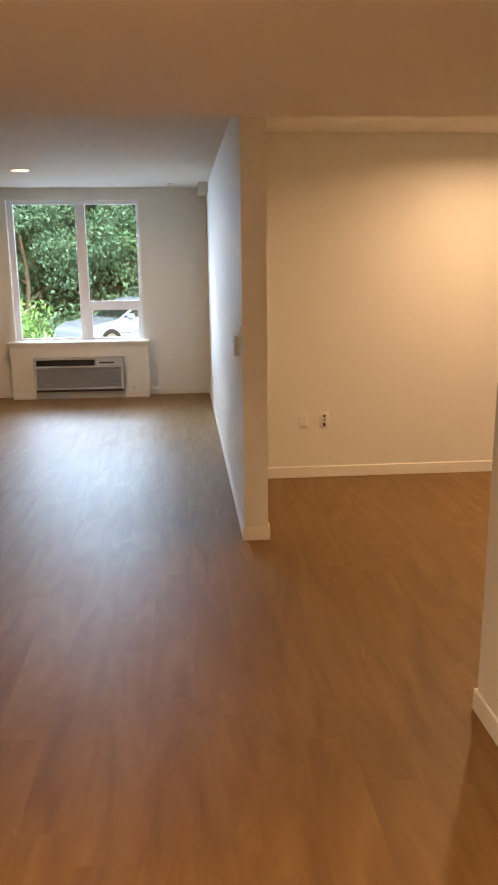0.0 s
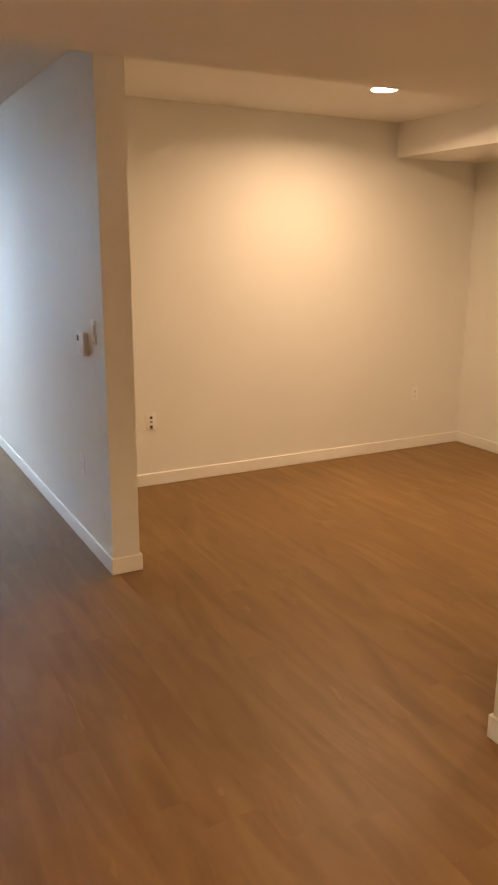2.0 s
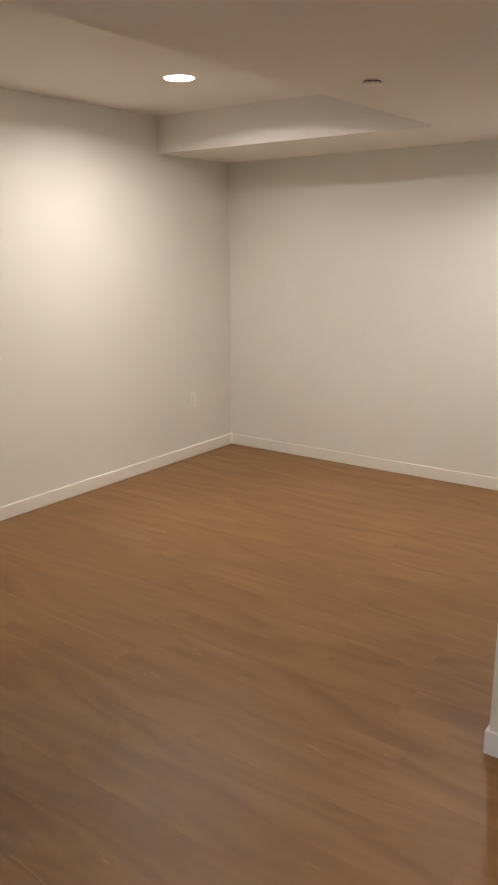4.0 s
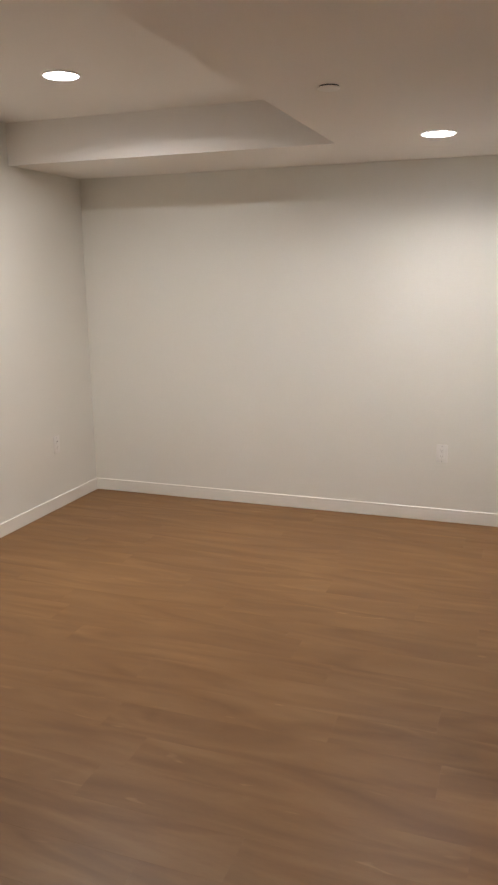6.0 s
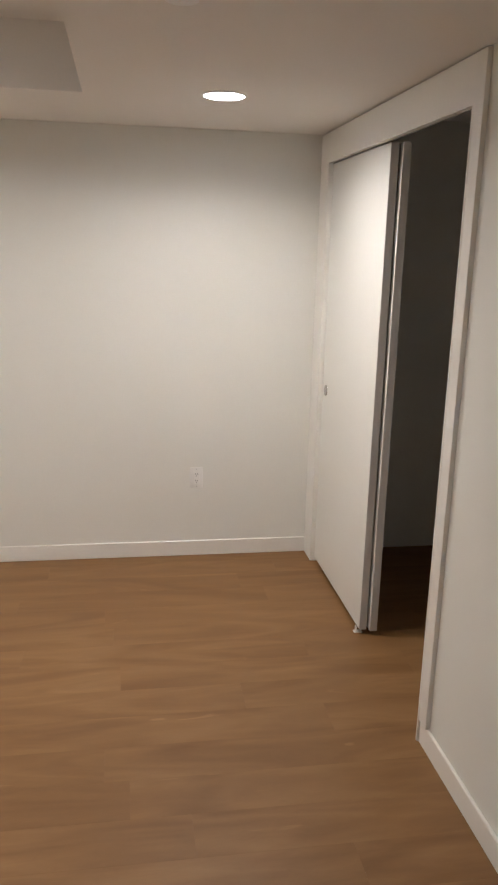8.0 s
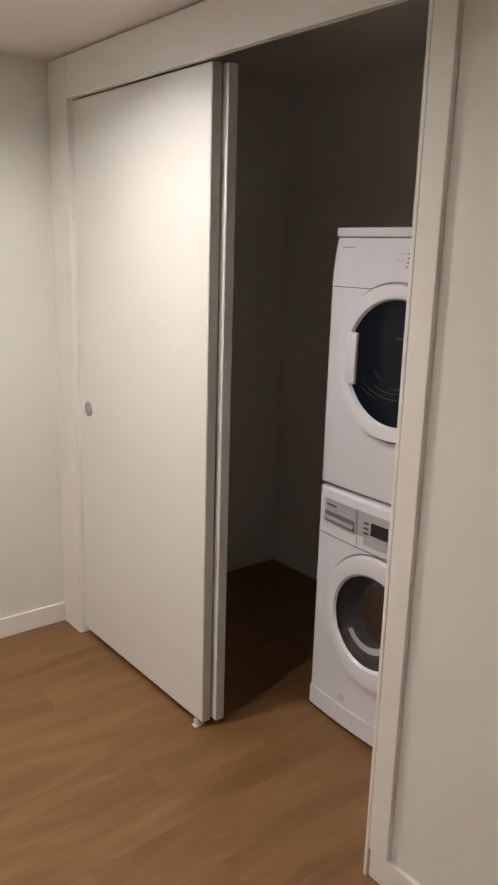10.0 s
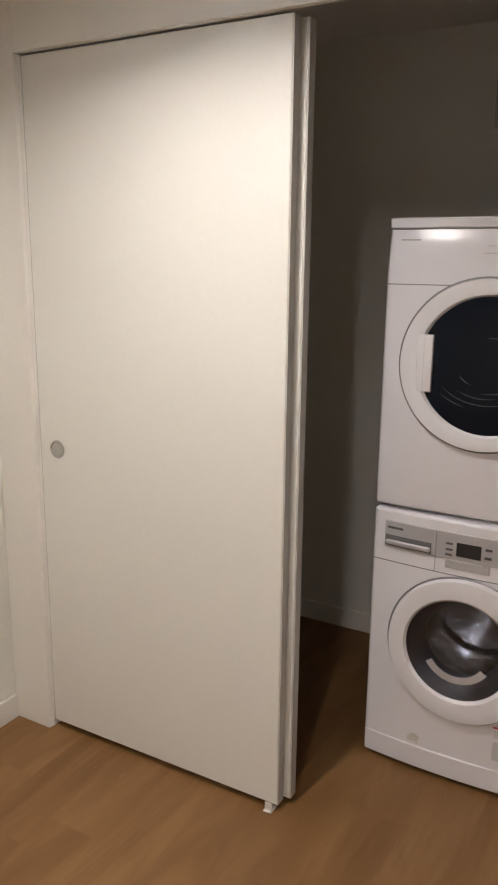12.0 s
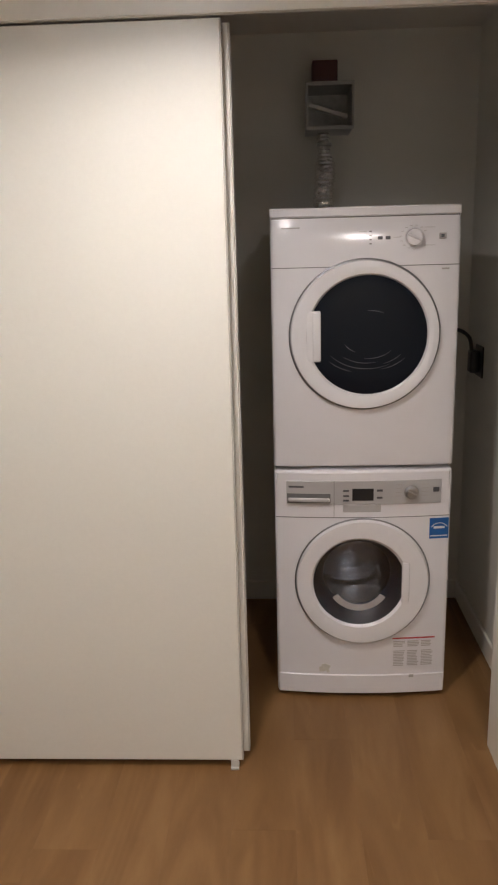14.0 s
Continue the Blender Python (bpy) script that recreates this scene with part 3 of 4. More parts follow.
# dryer vent: boxed outlet in the wall, foil hose, red cap above, power plug
vent = thing("dryer_vent_box", "open square metal dryer vent box on the closet wall", "vent box", 1.490, CLOSET_Y, 2.005)
M_GALV = material("galvanised_steel", (0.42, 0.42, 0.41), 0.35, 0.5, bump=0.1)
M_BOXIN = material("vent_inside", (0.50, 0.50, 0.48), 0.5, 0.2, bump=0.8, scale=30, vary=0.3)
box("back_plate", (-0.08, 0.08, 0.004, 0.010, 0.0, 0.157), M_BOXIN, vent)
for name, ext in (("side", (-0.087, -0.081, 0.004, 0.213, 0.0, 0.157)), ("side", (0.081, 0.087, 0.004, 0.213, 0.0, 0.157)),
                  ("top_side", (-0.087, 0.087, 0.004, 0.213, 0.149, 0.157)), ("bottom_side", (-0.087, 0.087, 0.004, 0.213, 0.0, 0.008))):
    box(name, ext, M_GALV, vent, bevel=0.001)
for name, ext in (("flange", (-0.090, -0.084, 0.213, 0.216, -0.004, 0.162)), ("flange", (0.084, 0.090, 0.213, 0.216, -0.004, 0.162)),
                  ("flange", (-0.084, 0.084, 0.213, 0.216, 0.155, 0.162)), ("flange", (-0.084, 0.084, 0.213, 0.220, -0.006, 0.003))):
    box(name, ext, M_GALV, vent, bevel=0.001)
bm = bmesh.new()
add_box(bm, -0.079, 0.079, -0.006, 0.006, -0.010, 0.010, 0.003)
bmesh.ops.transform(bm, matrix=Matrix.Translation((0, 0.10, 0.078)) @ Matrix.Rotation(radians(-18), 4, "Y"), verts=bm.verts)
part("damper", bm, M_STEEL, vent, "shiny slanting strip")

hose = thing("dryer_hose", "ribbed silver foil dryer hose between dryer and vent box", "dryer hose", 1.506, -1.075, 1.30)
bm = bmesh.new()
prof, n = [], 98
for k in range(n + 1):
    f = k / n
    r0 = 0.036 if f < 0.84 else 0.021 + 0.015 * max(0.0, (0.90 - f) / 0.06)
    prof.append((r0 + (0.0055 if k % 2 else 0.0), 0.700 * f))
lathe(bm, prof, Matrix.Identity(4), 32)
for v in bm.verts:
    v.co.x += 0.004 * math.sin(v.co.z * 30)
    f = 1 + 0.10 * noise.noise(v.co * 60)
    v.co.x, v.co.y = v.co.x * f, v.co.y * f
part("ribbed_tube", bm, M_FOIL, hose, smooth=False)
bm = bmesh.new()
lathe(bm, [(0.027, 0.652), (0.029, 0.654), (0.029, 0.664), (0.027, 0.666)], Matrix.Identity(4), 32)
part("clamp", bm, M_STEEL, hose, "metal hose clamp", smooth=True)

cap = thing("junction_box", "small dark red box on the closet wall above the vent box", "junction box", 1.502, CLOSET_Y, 2.172)
box("body", (-0.048, 0.048, 0.001, 0.10, 0.0, 0.092), material("dark_red_plastic", (0.10, 0.018, 0.015), 0.5), cap, bevel=0.004, segments=2)
box("cover", (-0.044, 0.044, 0.100, 0.104, 0.004, 0.088), material("dark_red_cover", (0.12, 0.035, 0.035), 0.45), cap, bevel=0.002)


# ---------------------------------------------------------------- lamps in the ceiling
def ceiling_disc(x, y, z, lens):
    t = thing("downlight", "white round flush LED ceiling light, switched on", "ceiling light", x, y, z, "ceiling lights")
    bm = bmesh.new()
    lathe(bm, [(0.079, -0.006), (0.083, -0.007), (0.088, -0.004), (0.089, 0.0)], Matrix.Identity(4), 48)
    part("trim_ring", bm, M_PLATE, t, smooth=True)
    bm = bmesh.new()
    lathe(bm, [(0.0, -0.009), (0.072, -0.0085), (0.079, -0.006), (0.079, -0.002), (0.0, -0.002)], Matrix.Identity(4), 48)
    part("lens", bm, lens, t, "glowing frosted lens")


for (x, y, z, watts), lens in zip(DISCS, (M_LENS, M_LENS, M_LENS, M_LENS_DIM)):
    ceiling_disc(x, y, z, lens)


# ---------------------------------------------------------------- small fittings on walls and ceiling
def wall_pose(x, y, z, facing):
    """Local x runs along the wall, y points out of it, z up; facing is the way the wall looks."""
    return pose(x, y, z, 0, 0, {"N": 0, "W": 90, "S": 180, "E": 270}[facing])


def wall_plate(x, y, z, facing, style, label):
    """A screwed plastic plate with a duplex outlet, a data socket or a rocker switch."""
    t = new({"outlet": "wall_outlet", "data": "data_outlet", "switch": "light_switch"}[style])
    t.matrix_world = wall_pose(x, y, z, facing)
    tagged(t, label, "light switch" if style == "switch" else "wall outlet", "wall outlets" if style != "switch" else "")
    box("plate", (-0.036, 0.036, 0, 0.0055, -0.060, 0.060), M_PLATE, t, bevel=0.0022, segments=2)
    if style == "outlet":
        box("socket_body", (-0.0168, 0.0168, 0.0055, 0.0075, -0.034, 0.034), M_PLATE, t, bevel=0.0012)
        for dz in (-0.019, 0.019):
            for dx, h in ((-0.0063, 0.0042), (0.0063, 0.0034)):
                box("slot", (dx - 0.0011, dx + 0.0011, 0.0075, 0.0079, dz - h + 0.003, dz + h + 0.003), M_DARK, t)
            bm = bmesh.new()
            add_tube(bm, 0.0024, 0.0004, Matrix.Translation((0, 0.0077, dz - 0.0085)) @ FRONT, 12)
            part("ground_hole", bm, M_DARK, t)
    elif style == "data":
        for dz in (-0.034, 0.0, 0.030):
            box("jack", (-0.0095, 0.0095, 0.0055, 0.0085, dz - 0.008, dz + 0.008), M_DARK if dz else M_STEEL, t, "dark socket", bevel=0.0008)
        box("jack", (-0.012, 0.012, 0.0055, 0.0080, -0.052, -0.046), M_DARK, t, "dark socket", bevel=0.0008)
    else:
        box("rocker", (-0.0165, 0.0165, 0.0055, 0.0095, -0.033, 0.033), M_PLATE, t, bevel=0.0015)
    for dz in (-0.050, 0.050):
        bm = bmesh.new()
        add_tube(bm, 0.0028, 0.0012, Matrix.Translation((0, 0.0058, dz)) @ FRONT, 12)
        part("screw", bm, M_STEEL, t)
    return t


wall_plate(-0.137, DEN_N, 0.458, "S", "outlet", "white duplex outlet low on the den wall beside a data socket")
wall_plate(0.024, DEN_N, 0.457, "S", "data", "white plate with dark data sockets low on the den wall")
wall_plate(2.342, DEN_N, 0.458, "S", "outlet", "white duplex outlet low on the den wall near a corner")
wall_plate(DEN_E, 0.669, 0.460, "W", "outlet", "white duplex outlet low on the wall beside the closet")
wall_plate(PART_W, 2.400, 0.460, "W", "outlet", "white duplex outlet low on the partition wall")
wall_plate(PART_W, 5.64, 0.400, "W", "outlet", "white duplex outlet low on the partition far along")
wall_plate(PART_W, 2.085, 1.222, "W", "switch", "white rocker switch beside the thermostat")
wall_plate(-1.20, WINDOW_Y, 0.42, "S", "outlet", "white duplex outlet on the window wall")

thermo = new("thermostat")
thermo.matrix_world = wall_pose(PART_W, 2.245, 1.150, "W")
tagged(thermo, "light grey wall thermostat with a small dark display beside a switch", "thermostat")
box("body", (-0.062, 0.062, 0, 0.030, -0.060, 0.060), material("thermostat_plastic", (0.76, 0.75, 0.72), 0.4, vary=0.01), thermo, bevel=0.006, segments=3)
box("display", (0.012, 0.046, 0.030, 0.0308, 0.012, 0.040), M_DARK, thermo, "dark display")
box("button", (-0.040, -0.024, 0.030, 0.032, -0.010, 0.000), M_PLATE, thermo, bevel=0.001)
box("button", (-0.040, -0.024, 0.030, 0.032, -0.030, -0.020), M_PLATE, thermo, bevel=0.001)


def sprinkler(x, y, z):
    t = thing("sprinkler_cover", "small round white sprinkler cover plate just under the ceiling", "sprinkler cover", x, y, z, "sprinkler covers")
    bm = bmesh.new()
    lathe(bm, [(0.0, -0.012), (0.037, -0.012), (0.041, -0.010), (0.041, -0.006), (0.0, -0.006)], Matrix.Identity(4), 40)
    part("cover_plate", bm, M_PLATE, t, smooth=True)
    # dark disc that paints the shadow in the gap between plate and ceiling
    bm = bmesh.new()
    lathe(bm, [(0.0, -0.006), (0.036, -0.006), (0.036, 0.0), (0.0, 0.0)], Matrix.Identity(4), 32)
    part("cup", bm, M_PRINT_DARK, t, "dark disc painted as the shadow above the plate", smooth=True)


sprinkler(0.748, 0.912, CEIL)
sprinkler(-1.13, 6.92, HIGH_CEIL)

# cord and plug beside the dryer
cord = thing("power_cord", "black dryer power cord plugged into the closet side wall", "power cord", CLOSET_W, -0.98, 1.12)
box("plug", (0.006, 0.045, -0.030, 0.030, -0.045, 0.045), M_DARK, cord, "black angled plug", bevel=0.010, segments=3)
box("receptacle", (0.0, 0.006, -0.055, 0.055, -0.062, 0.062), M_DARK, cord, "dark wall receptacle", bevel=0.002)
curve = bpy.data.curves.new("cable", "CURVE")
curve.dimensions, curve.bevel_depth, curve.bevel_resolution = "3D", 0.0075, 3
sp = curve.splines.new("BEZIER")
pts = [(0.035, 0.005, 0.04), (0.06, 0.03, 0.105), (0.13, 0.04, 0.135), (0.235, 0.02, 0.12)]
sp.bezier_points.add(len(pts) - 1)
for p, c in zip(sp.bezier_points, pts):
    p.co, p.handle_left_type, p.handle_right_type = c, "AUTO", "AUTO"
tmp = bpy.data.objects.new("cable_tmp", curve)
scene.collection.objects.link(tmp)
me = bpy.data.meshes.new_from_object(tmp.evaluated_get(bpy.context.evaluated_depsgraph_get()))
bpy.data.objects.remove(tmp)
me.materials.clear()
me.materials.append(M_DARK)
me.shade_smooth()
new("cable", me).parent = cord

# ---------------------------------------------------------------- hall door
hall_door = tagged(new("door_1"), "closed off-white flush door with grey hinges in the hall wall", kind="structure")
hall_door.matrix_world = pose(0.012, DOOR_N, 0)
box("leaf", (0.0, 0.040, DOOR_S - DOOR_N, -0.004, 0.012, DOOR_H), M_DOOR, hall_door, bevel=0.002)
for z in (0.42, 1.10, 1.80):
    bm = bmesh.new()
    add_box(bm, -0.004, 0.0, -0.020, -0.004, z - 0.046, z + 0.046, 0.0008)
    add_tube(bm, 0.006, 0.092, Matrix.Translation((-0.004, 0.001, z)), 16)
    part("hinge", bm, M_STEEL, hall_door, "grey steel hinge", smooth=True)
box("frame", (0.002, 0.100, 0.000, 0.012, 0, DOOR_H + 0.010), M_TRIM, hall_door, bevel=0.001)
box("frame", (0.002, 0.100, DOOR_S - DOOR_N - 0.020, DOOR_S - DOOR_N - 0.003, 0, DOOR_H + 0.010), M_TRIM, hall_door, bevel=0.001)
bm = bmesh.new()
add_tube(bm, 0.026, 0.008, Matrix.Translation((-0.004, -0.755, 0.98)) @ Matrix.Rotation(radians(90), 4, "Y"), 24)
add_tube(bm, 0.010, 0.045, Matrix.Translation((-0.026, -0.755, 0.98)) @ Matrix.Rotation(radians(90), 4, "Y"), 16)
add_box(bm, -0.056, -0.042, -0.762, -0.650, 0.971, 0.989, 0.005, 2)
part("door_handle", bm, M_STEEL, hall_door, smooth=True)
box("backing", (0.06, 0.125, DOOR_S - DOOR_N, 0, 0.0, DOOR_H), M_WALL, hall_door)

# ---------------------------------------------------------------- window, sill box and wall air conditioner
M_VINYL = material("window_vinyl", (0.80, 0.81, 0.82), 0.35, vary=0.01)
M_PANE = glass("window_glass")
FY0, FY1 = WINDOW_Y + 0.07, WINDOW_Y + 0.13
window = tagged(new("window_1"), "wide white vinyl window with a tall fixed pane and a small vent", kind="structure")


def frame_bar(name, x0, x1, z0, z1, y0=FY0, y1=FY1, label=""):
    return box(name, (x0, x1, y0, y1, z0, z1), M_VINYL, window, label, bevel=0.003)


wx0, wx1, wm0, wm1, wz0, wz1 = WIN_W, WIN_E, -2.305, -2.185, SILL, HEAD
frame_bar("frame_side", wx0, wx0 + 0.075, wz0, wz1)
frame_bar("frame_side", wx1 - 0.050, wx1, wz0, wz1)
frame_bar("frame_head", wx0 + 0.075, wx1 - 0.050, wz1 - 0.045, wz1)
frame_bar("frame_foot", wx0 + 0.075, wx1 - 0.050, wz0, wz0 + 0.030)
frame_bar("mullion", wm0, wm1, wz0 + 0.030, wz1 - 0.045)
frame_bar("transom", wm1, wx1 - 0.050, 1.070, 1.185, FY0 + 0.004, FY1)
frame_bar("vent_sash", wm1, wm1 + 0.022, wz0 + 0.030, 1.070, FY0 + 0.008)
frame_bar("vent_sash", wx1 - 0.072, wx1 - 0.050, wz0 + 0.030, 1.070, FY0 + 0.008)
box("sash_rail", (wm1 + 0.02, wx1 - 0.08, FY0 - 0.012, FY0 + 0.004, 1.165, 1.178), M_VINYL, window, bevel=0.002)
for x0, x1, z0, z1 in ((wx0 + 0.06, wm0 + 0.01, wz0 + 0.02, wz1 - 0.03), (wm1 - 0.01, wx1 - 0.04, 1.17, wz1 - 0.03), (wm1 - 0.01, wx1 - 0.04, wz0 + 0.02, 1.08)):
    pane = box("pane", (x0, x1, FY0 + 0.028, FY0 + 0.034, z0, z1), M_PANE, window)
    pane.visible_shadow = False
for ext in ((wx0, wx0 + 0.008, WINDOW_Y - 0.001, FY0, wz0 + 0.03, wz1), (wx1 - 0.008, wx1, WINDOW_Y - 0.001, FY0, wz0 + 0.03, wz1)):
    box("reveal", ext, M_TRIM, window)
box("head_trim", (wx0 - 0.02, wx1 + 0.03, WINDOW_Y - 0.012, WINDOW_Y - 0.0005, wz1 - 0.004, wz1 + 0.016), M_TRIM, window, bevel=0.002)

SBX0, SBX1, SBY = -3.155, -1.478, 7.185
sill_box = tagged(new("sill_cabinet"), "white boxed ledge with a sill below the wide window", "window ledge")
sill_box.matrix_world = pose((SBX0 + SBX1) / 2, SBY, 0)
hw = (SBX1 - SBX0) / 2
ACX0, ACX1, ACZ0, ACZ1 = -0.556, 0.533, 0.085, 0.512      # air conditioner, seen from the room
for ext in ((-hw, ACX0 - 0.004, 0, 0.172, 0, 0.645), (ACX1 + 0.004, hw, 0, 0.172, 0, 0.645), (ACX0 - 0.004, ACX1 + 0.004, 0, 0.172, ACZ1 + 0.004, 0.645),
            (ACX0 - 0.004, ACX1 + 0.004, 0, 0.172, 0, ACZ0 - 0.004)):
    box("face_board", ext, M_WALL, sill_box)
box("sill_board", (-hw - 0.035, hw + 0.02, -0.030, 0.240, 0.680, 0.706), M_TRIM, sill_box, bevel=0.005, segments=2)
box("apron", (-hw - 0.012, hw + 0.012, -0.012, 0.172, 0.645, 0.680), M_TRIM, sill_box, bevel=0.002)
box("skirting", (-hw - 0.002, ACX0 - 0.004, -0.012, 0, 0, 0.078), M_TRIM, sill_box, bevel=0.002)
box("skirting", (ACX1 + 0.004, hw + 0.002, -0.012, 0, 0, BASE_H), M_TRIM, sill_box, bevel=0.002)

M_AC = material("grey_beige_plastic", (0.36, 0.37, 0.38), 0.5, vary=0.02)
M_AC_LIGHT = material("pale_grey_plastic", (0.50, 0.52, 0.54), 0.5, vary=0.02)
ac = tagged(new("air_conditioner"), "grey through-wall air conditioner with louvred front in the window ledge", "air conditioner")
ac.matrix_world = pose((SBX0 + SBX1) / 2, SBY, ACZ0)
ach = ACZ1 - ACZ0
box("body", (ACX0, ACX1, -0.015, 0.17, 0, ach), M_AC, ac, bevel=0.004)
for ext in ((ACX0, ACX0 + 0.028, -0.080, -0.015, 0.055, ach), (ACX1 - 0.030, ACX1, -0.080, -0.015, 0.055, ach),
            (ACX0, ACX1, -0.080, -0.015, ach - 0.022, ach), (ACX0, ACX1, -0.085, -0.015, 0.040, 0.056), (ACX0, ACX1, -0.080, -0.015, ach - 0.120, ach - 0.100)):
    box("front_frame", ext, M_AC_LIGHT, ac, bevel=0.003)
box("air_outlet", (ACX0 + 0.028, 0.18, -0.050, -0.044, ach - 0.100, ach - 0.022), M_DARK, ac, "dark air outlet")
box("control_lid", (0.20, ACX1 - 0.030, -0.082, -0.040, ach - 0.098, ach - 0.026), M_AC_LIGHT, ac, bevel=0.002)
box("control_slot", (0.24, ACX1 - 0.11, -0.0835, -0.082, ach - 0.070, ach - 0.052), M_DARK, ac)
box("grille_shade", (ACX0 + 0.028, ACX1 - 0.030, -0.030, -0.0155, 0.056, ach - 0.120), M_PRINT_DARK, ac)
nl = 13
for k in range(nl):
    z = 0.062 + (ach - 0.190) * k / (nl - 1)
    bm = bmesh.new()
    add_box(bm, ACX0 + 0.028, ACX1 - 0.030, -0.016, 0.016, -0.0035, 0.0035, 0.001)
    bmesh.ops.transform(bm, matrix=Matrix.Translation((0, -0.058, z + 0.006)) @ Matrix.Rotation(radians(32), 4, "X"), verts=bm.verts)
    part("louvre", bm, M_AC, ac)
box("foot_panel", (ACX0 + 0.01, ACX1 - 0.01, -0.022, -0.0155, 0.002, 0.036), M_PRINT_DARK, ac)
plug2 = wall_plate(-1.655, SBY, 0.150, "S", "outlet", "white duplex outlet beside the air conditioner")

# ---------------------------------------------------------------- outdoors
M_GROUND = material("leaf_litter", (0.05, 0.095, 0.04), 0.9, bump=0.5, scale=8, vary=0.3)
M_BOUNCE = material("pale_bounce_ground", (0.40, 0.40, 0.39), 0.85, bump=0.4, scale=60, vary=0.12)
GZ = -0.95
bm = bmesh.new()
nx, ny = 60, 40
grid = []
for j in range(ny + 1):
    for i in range(nx + 1):
        u, w = i / nx * 2 - 1, j / ny
        x = -3 + 900 * u * abs(u) ** 2
        y = 7.9 + 1200 * w ** 4
        rise = min(1.0, max(0.0, (y - 22.0) / 14)) * 9.0
        z = GZ + rise + (0.35 * noise.noise(Vector((x * 0.15, y * 0.15, 0))) if y > 23 else 0)
        grid.append(bm.verts.new((x, y, z)))
for j in range(ny):
    for i in range(nx):
        k = j * (nx + 1) + i
        bm.faces.new((grid[k], grid[k + 1], grid[k + nx + 2], grid[k + nx + 1]))
tagged(part("ground", bm, M_GROUND, smooth=True), "green and brown ground rising to a wooded bank", kind="structure")
# mostly unseen pale slab, added to reflect light up through the window
box("road", (-60, 60, 9.0, 22.0, GZ - 0.02, GZ + 0.12), M_BOUNCE, kind="structure")["label"] = "pale grey ground under the car, mostly unseen, added to bounce light"


def leaf_material(name, color):
    mat = bpy.data.materials.new(name)
    mat.use_nodes = True
    nt = mat.node_tree
    b = nt.nodes["Principled BSDF"]
    geo, hsv = nt.nodes.new("ShaderNodeNewGeometry"), nt.nodes.new("ShaderNodeHueSaturation")
    m1, m2 = nt.nodes.new("ShaderNodeMapRange"), nt.nodes.new("ShaderNodeMapRange")
    m1.inputs["To Min"].default_value, m1.inputs["To Max"].default_value = 0.475, 0.53
    m2.inputs["To Min"].default_value, m2.inputs["To Max"].default_value = 0.45, 1.6
    hsv.inputs["Color"].default_value = (*color, 1)
    nt.links.new(geo.outputs["Random Per Island"], m1.inputs["Value"])
    nt.links.new(geo.outputs["Random Per Island"], m2.inputs["Value"])
    nt.links.new(m1.outputs[0], hsv.inputs["Hue"])
    nt.links.new(m2.outputs[0], hsv.inputs["Value"])
    nt.links.new(hsv.outputs[0], b.inputs["Base Color"])
    b.inputs["Roughness"].default_value = 0.6
    b.inputs["Transmission Weight"].default_value = 0.0
    return mat


M_LEAF = leaf_material("leaves_mid", (0.085, 0.270, 0.150))
M_LEAF_LIGHT = leaf_material("leaves_bright", (0.15, 0.45, 0.15))
M_LEAF_DARK = leaf_material("leaves_ivy", (0.065, 0.215, 0.140))
M_BARK = material("bark", (0.13, 0.11, 0.09), 0.9, bump=0.8, scale=14, vary=0.3)


def leaves(clumps, per, size, seed, spread):
    """Many small folded leaves round the clump centres, as plain vertex and face lists."""
    r = np.random.RandomState(seed)
    c = np.repeat(np.array(clumps, float), per, axis=0)
    n = len(c)
    d = r.normal(size=(n, 3))
    d /= np.linalg.norm(d, axis=1)[:, None]
    c = c + d * (r.rand(n, 1) ** 0.4) * np.array(spread)
    a = r.normal(size=(n, 3))
    a[:, 2] -= 0.5
    a /= np.linalg.norm(a, axis=1)[:, None]
    b = np.cross(a, r.normal(size=(n, 3)))
    b /= np.linalg.norm(b, axis=1)[:, None]
    s = size * (0.6 + 0.8 * r.rand(n, 1))
    v = np.stack([c - a * s, c + b * s * 0.45, c + a * s, c - b * s * 0.45], axis=1).reshape(-1, 3)
    f = np.arange(n * 4).reshape(-1, 4)
    me = bpy.data.meshes.new("leaves")
    me.from_pydata(v.tolist(), [], f.tolist())
    return me


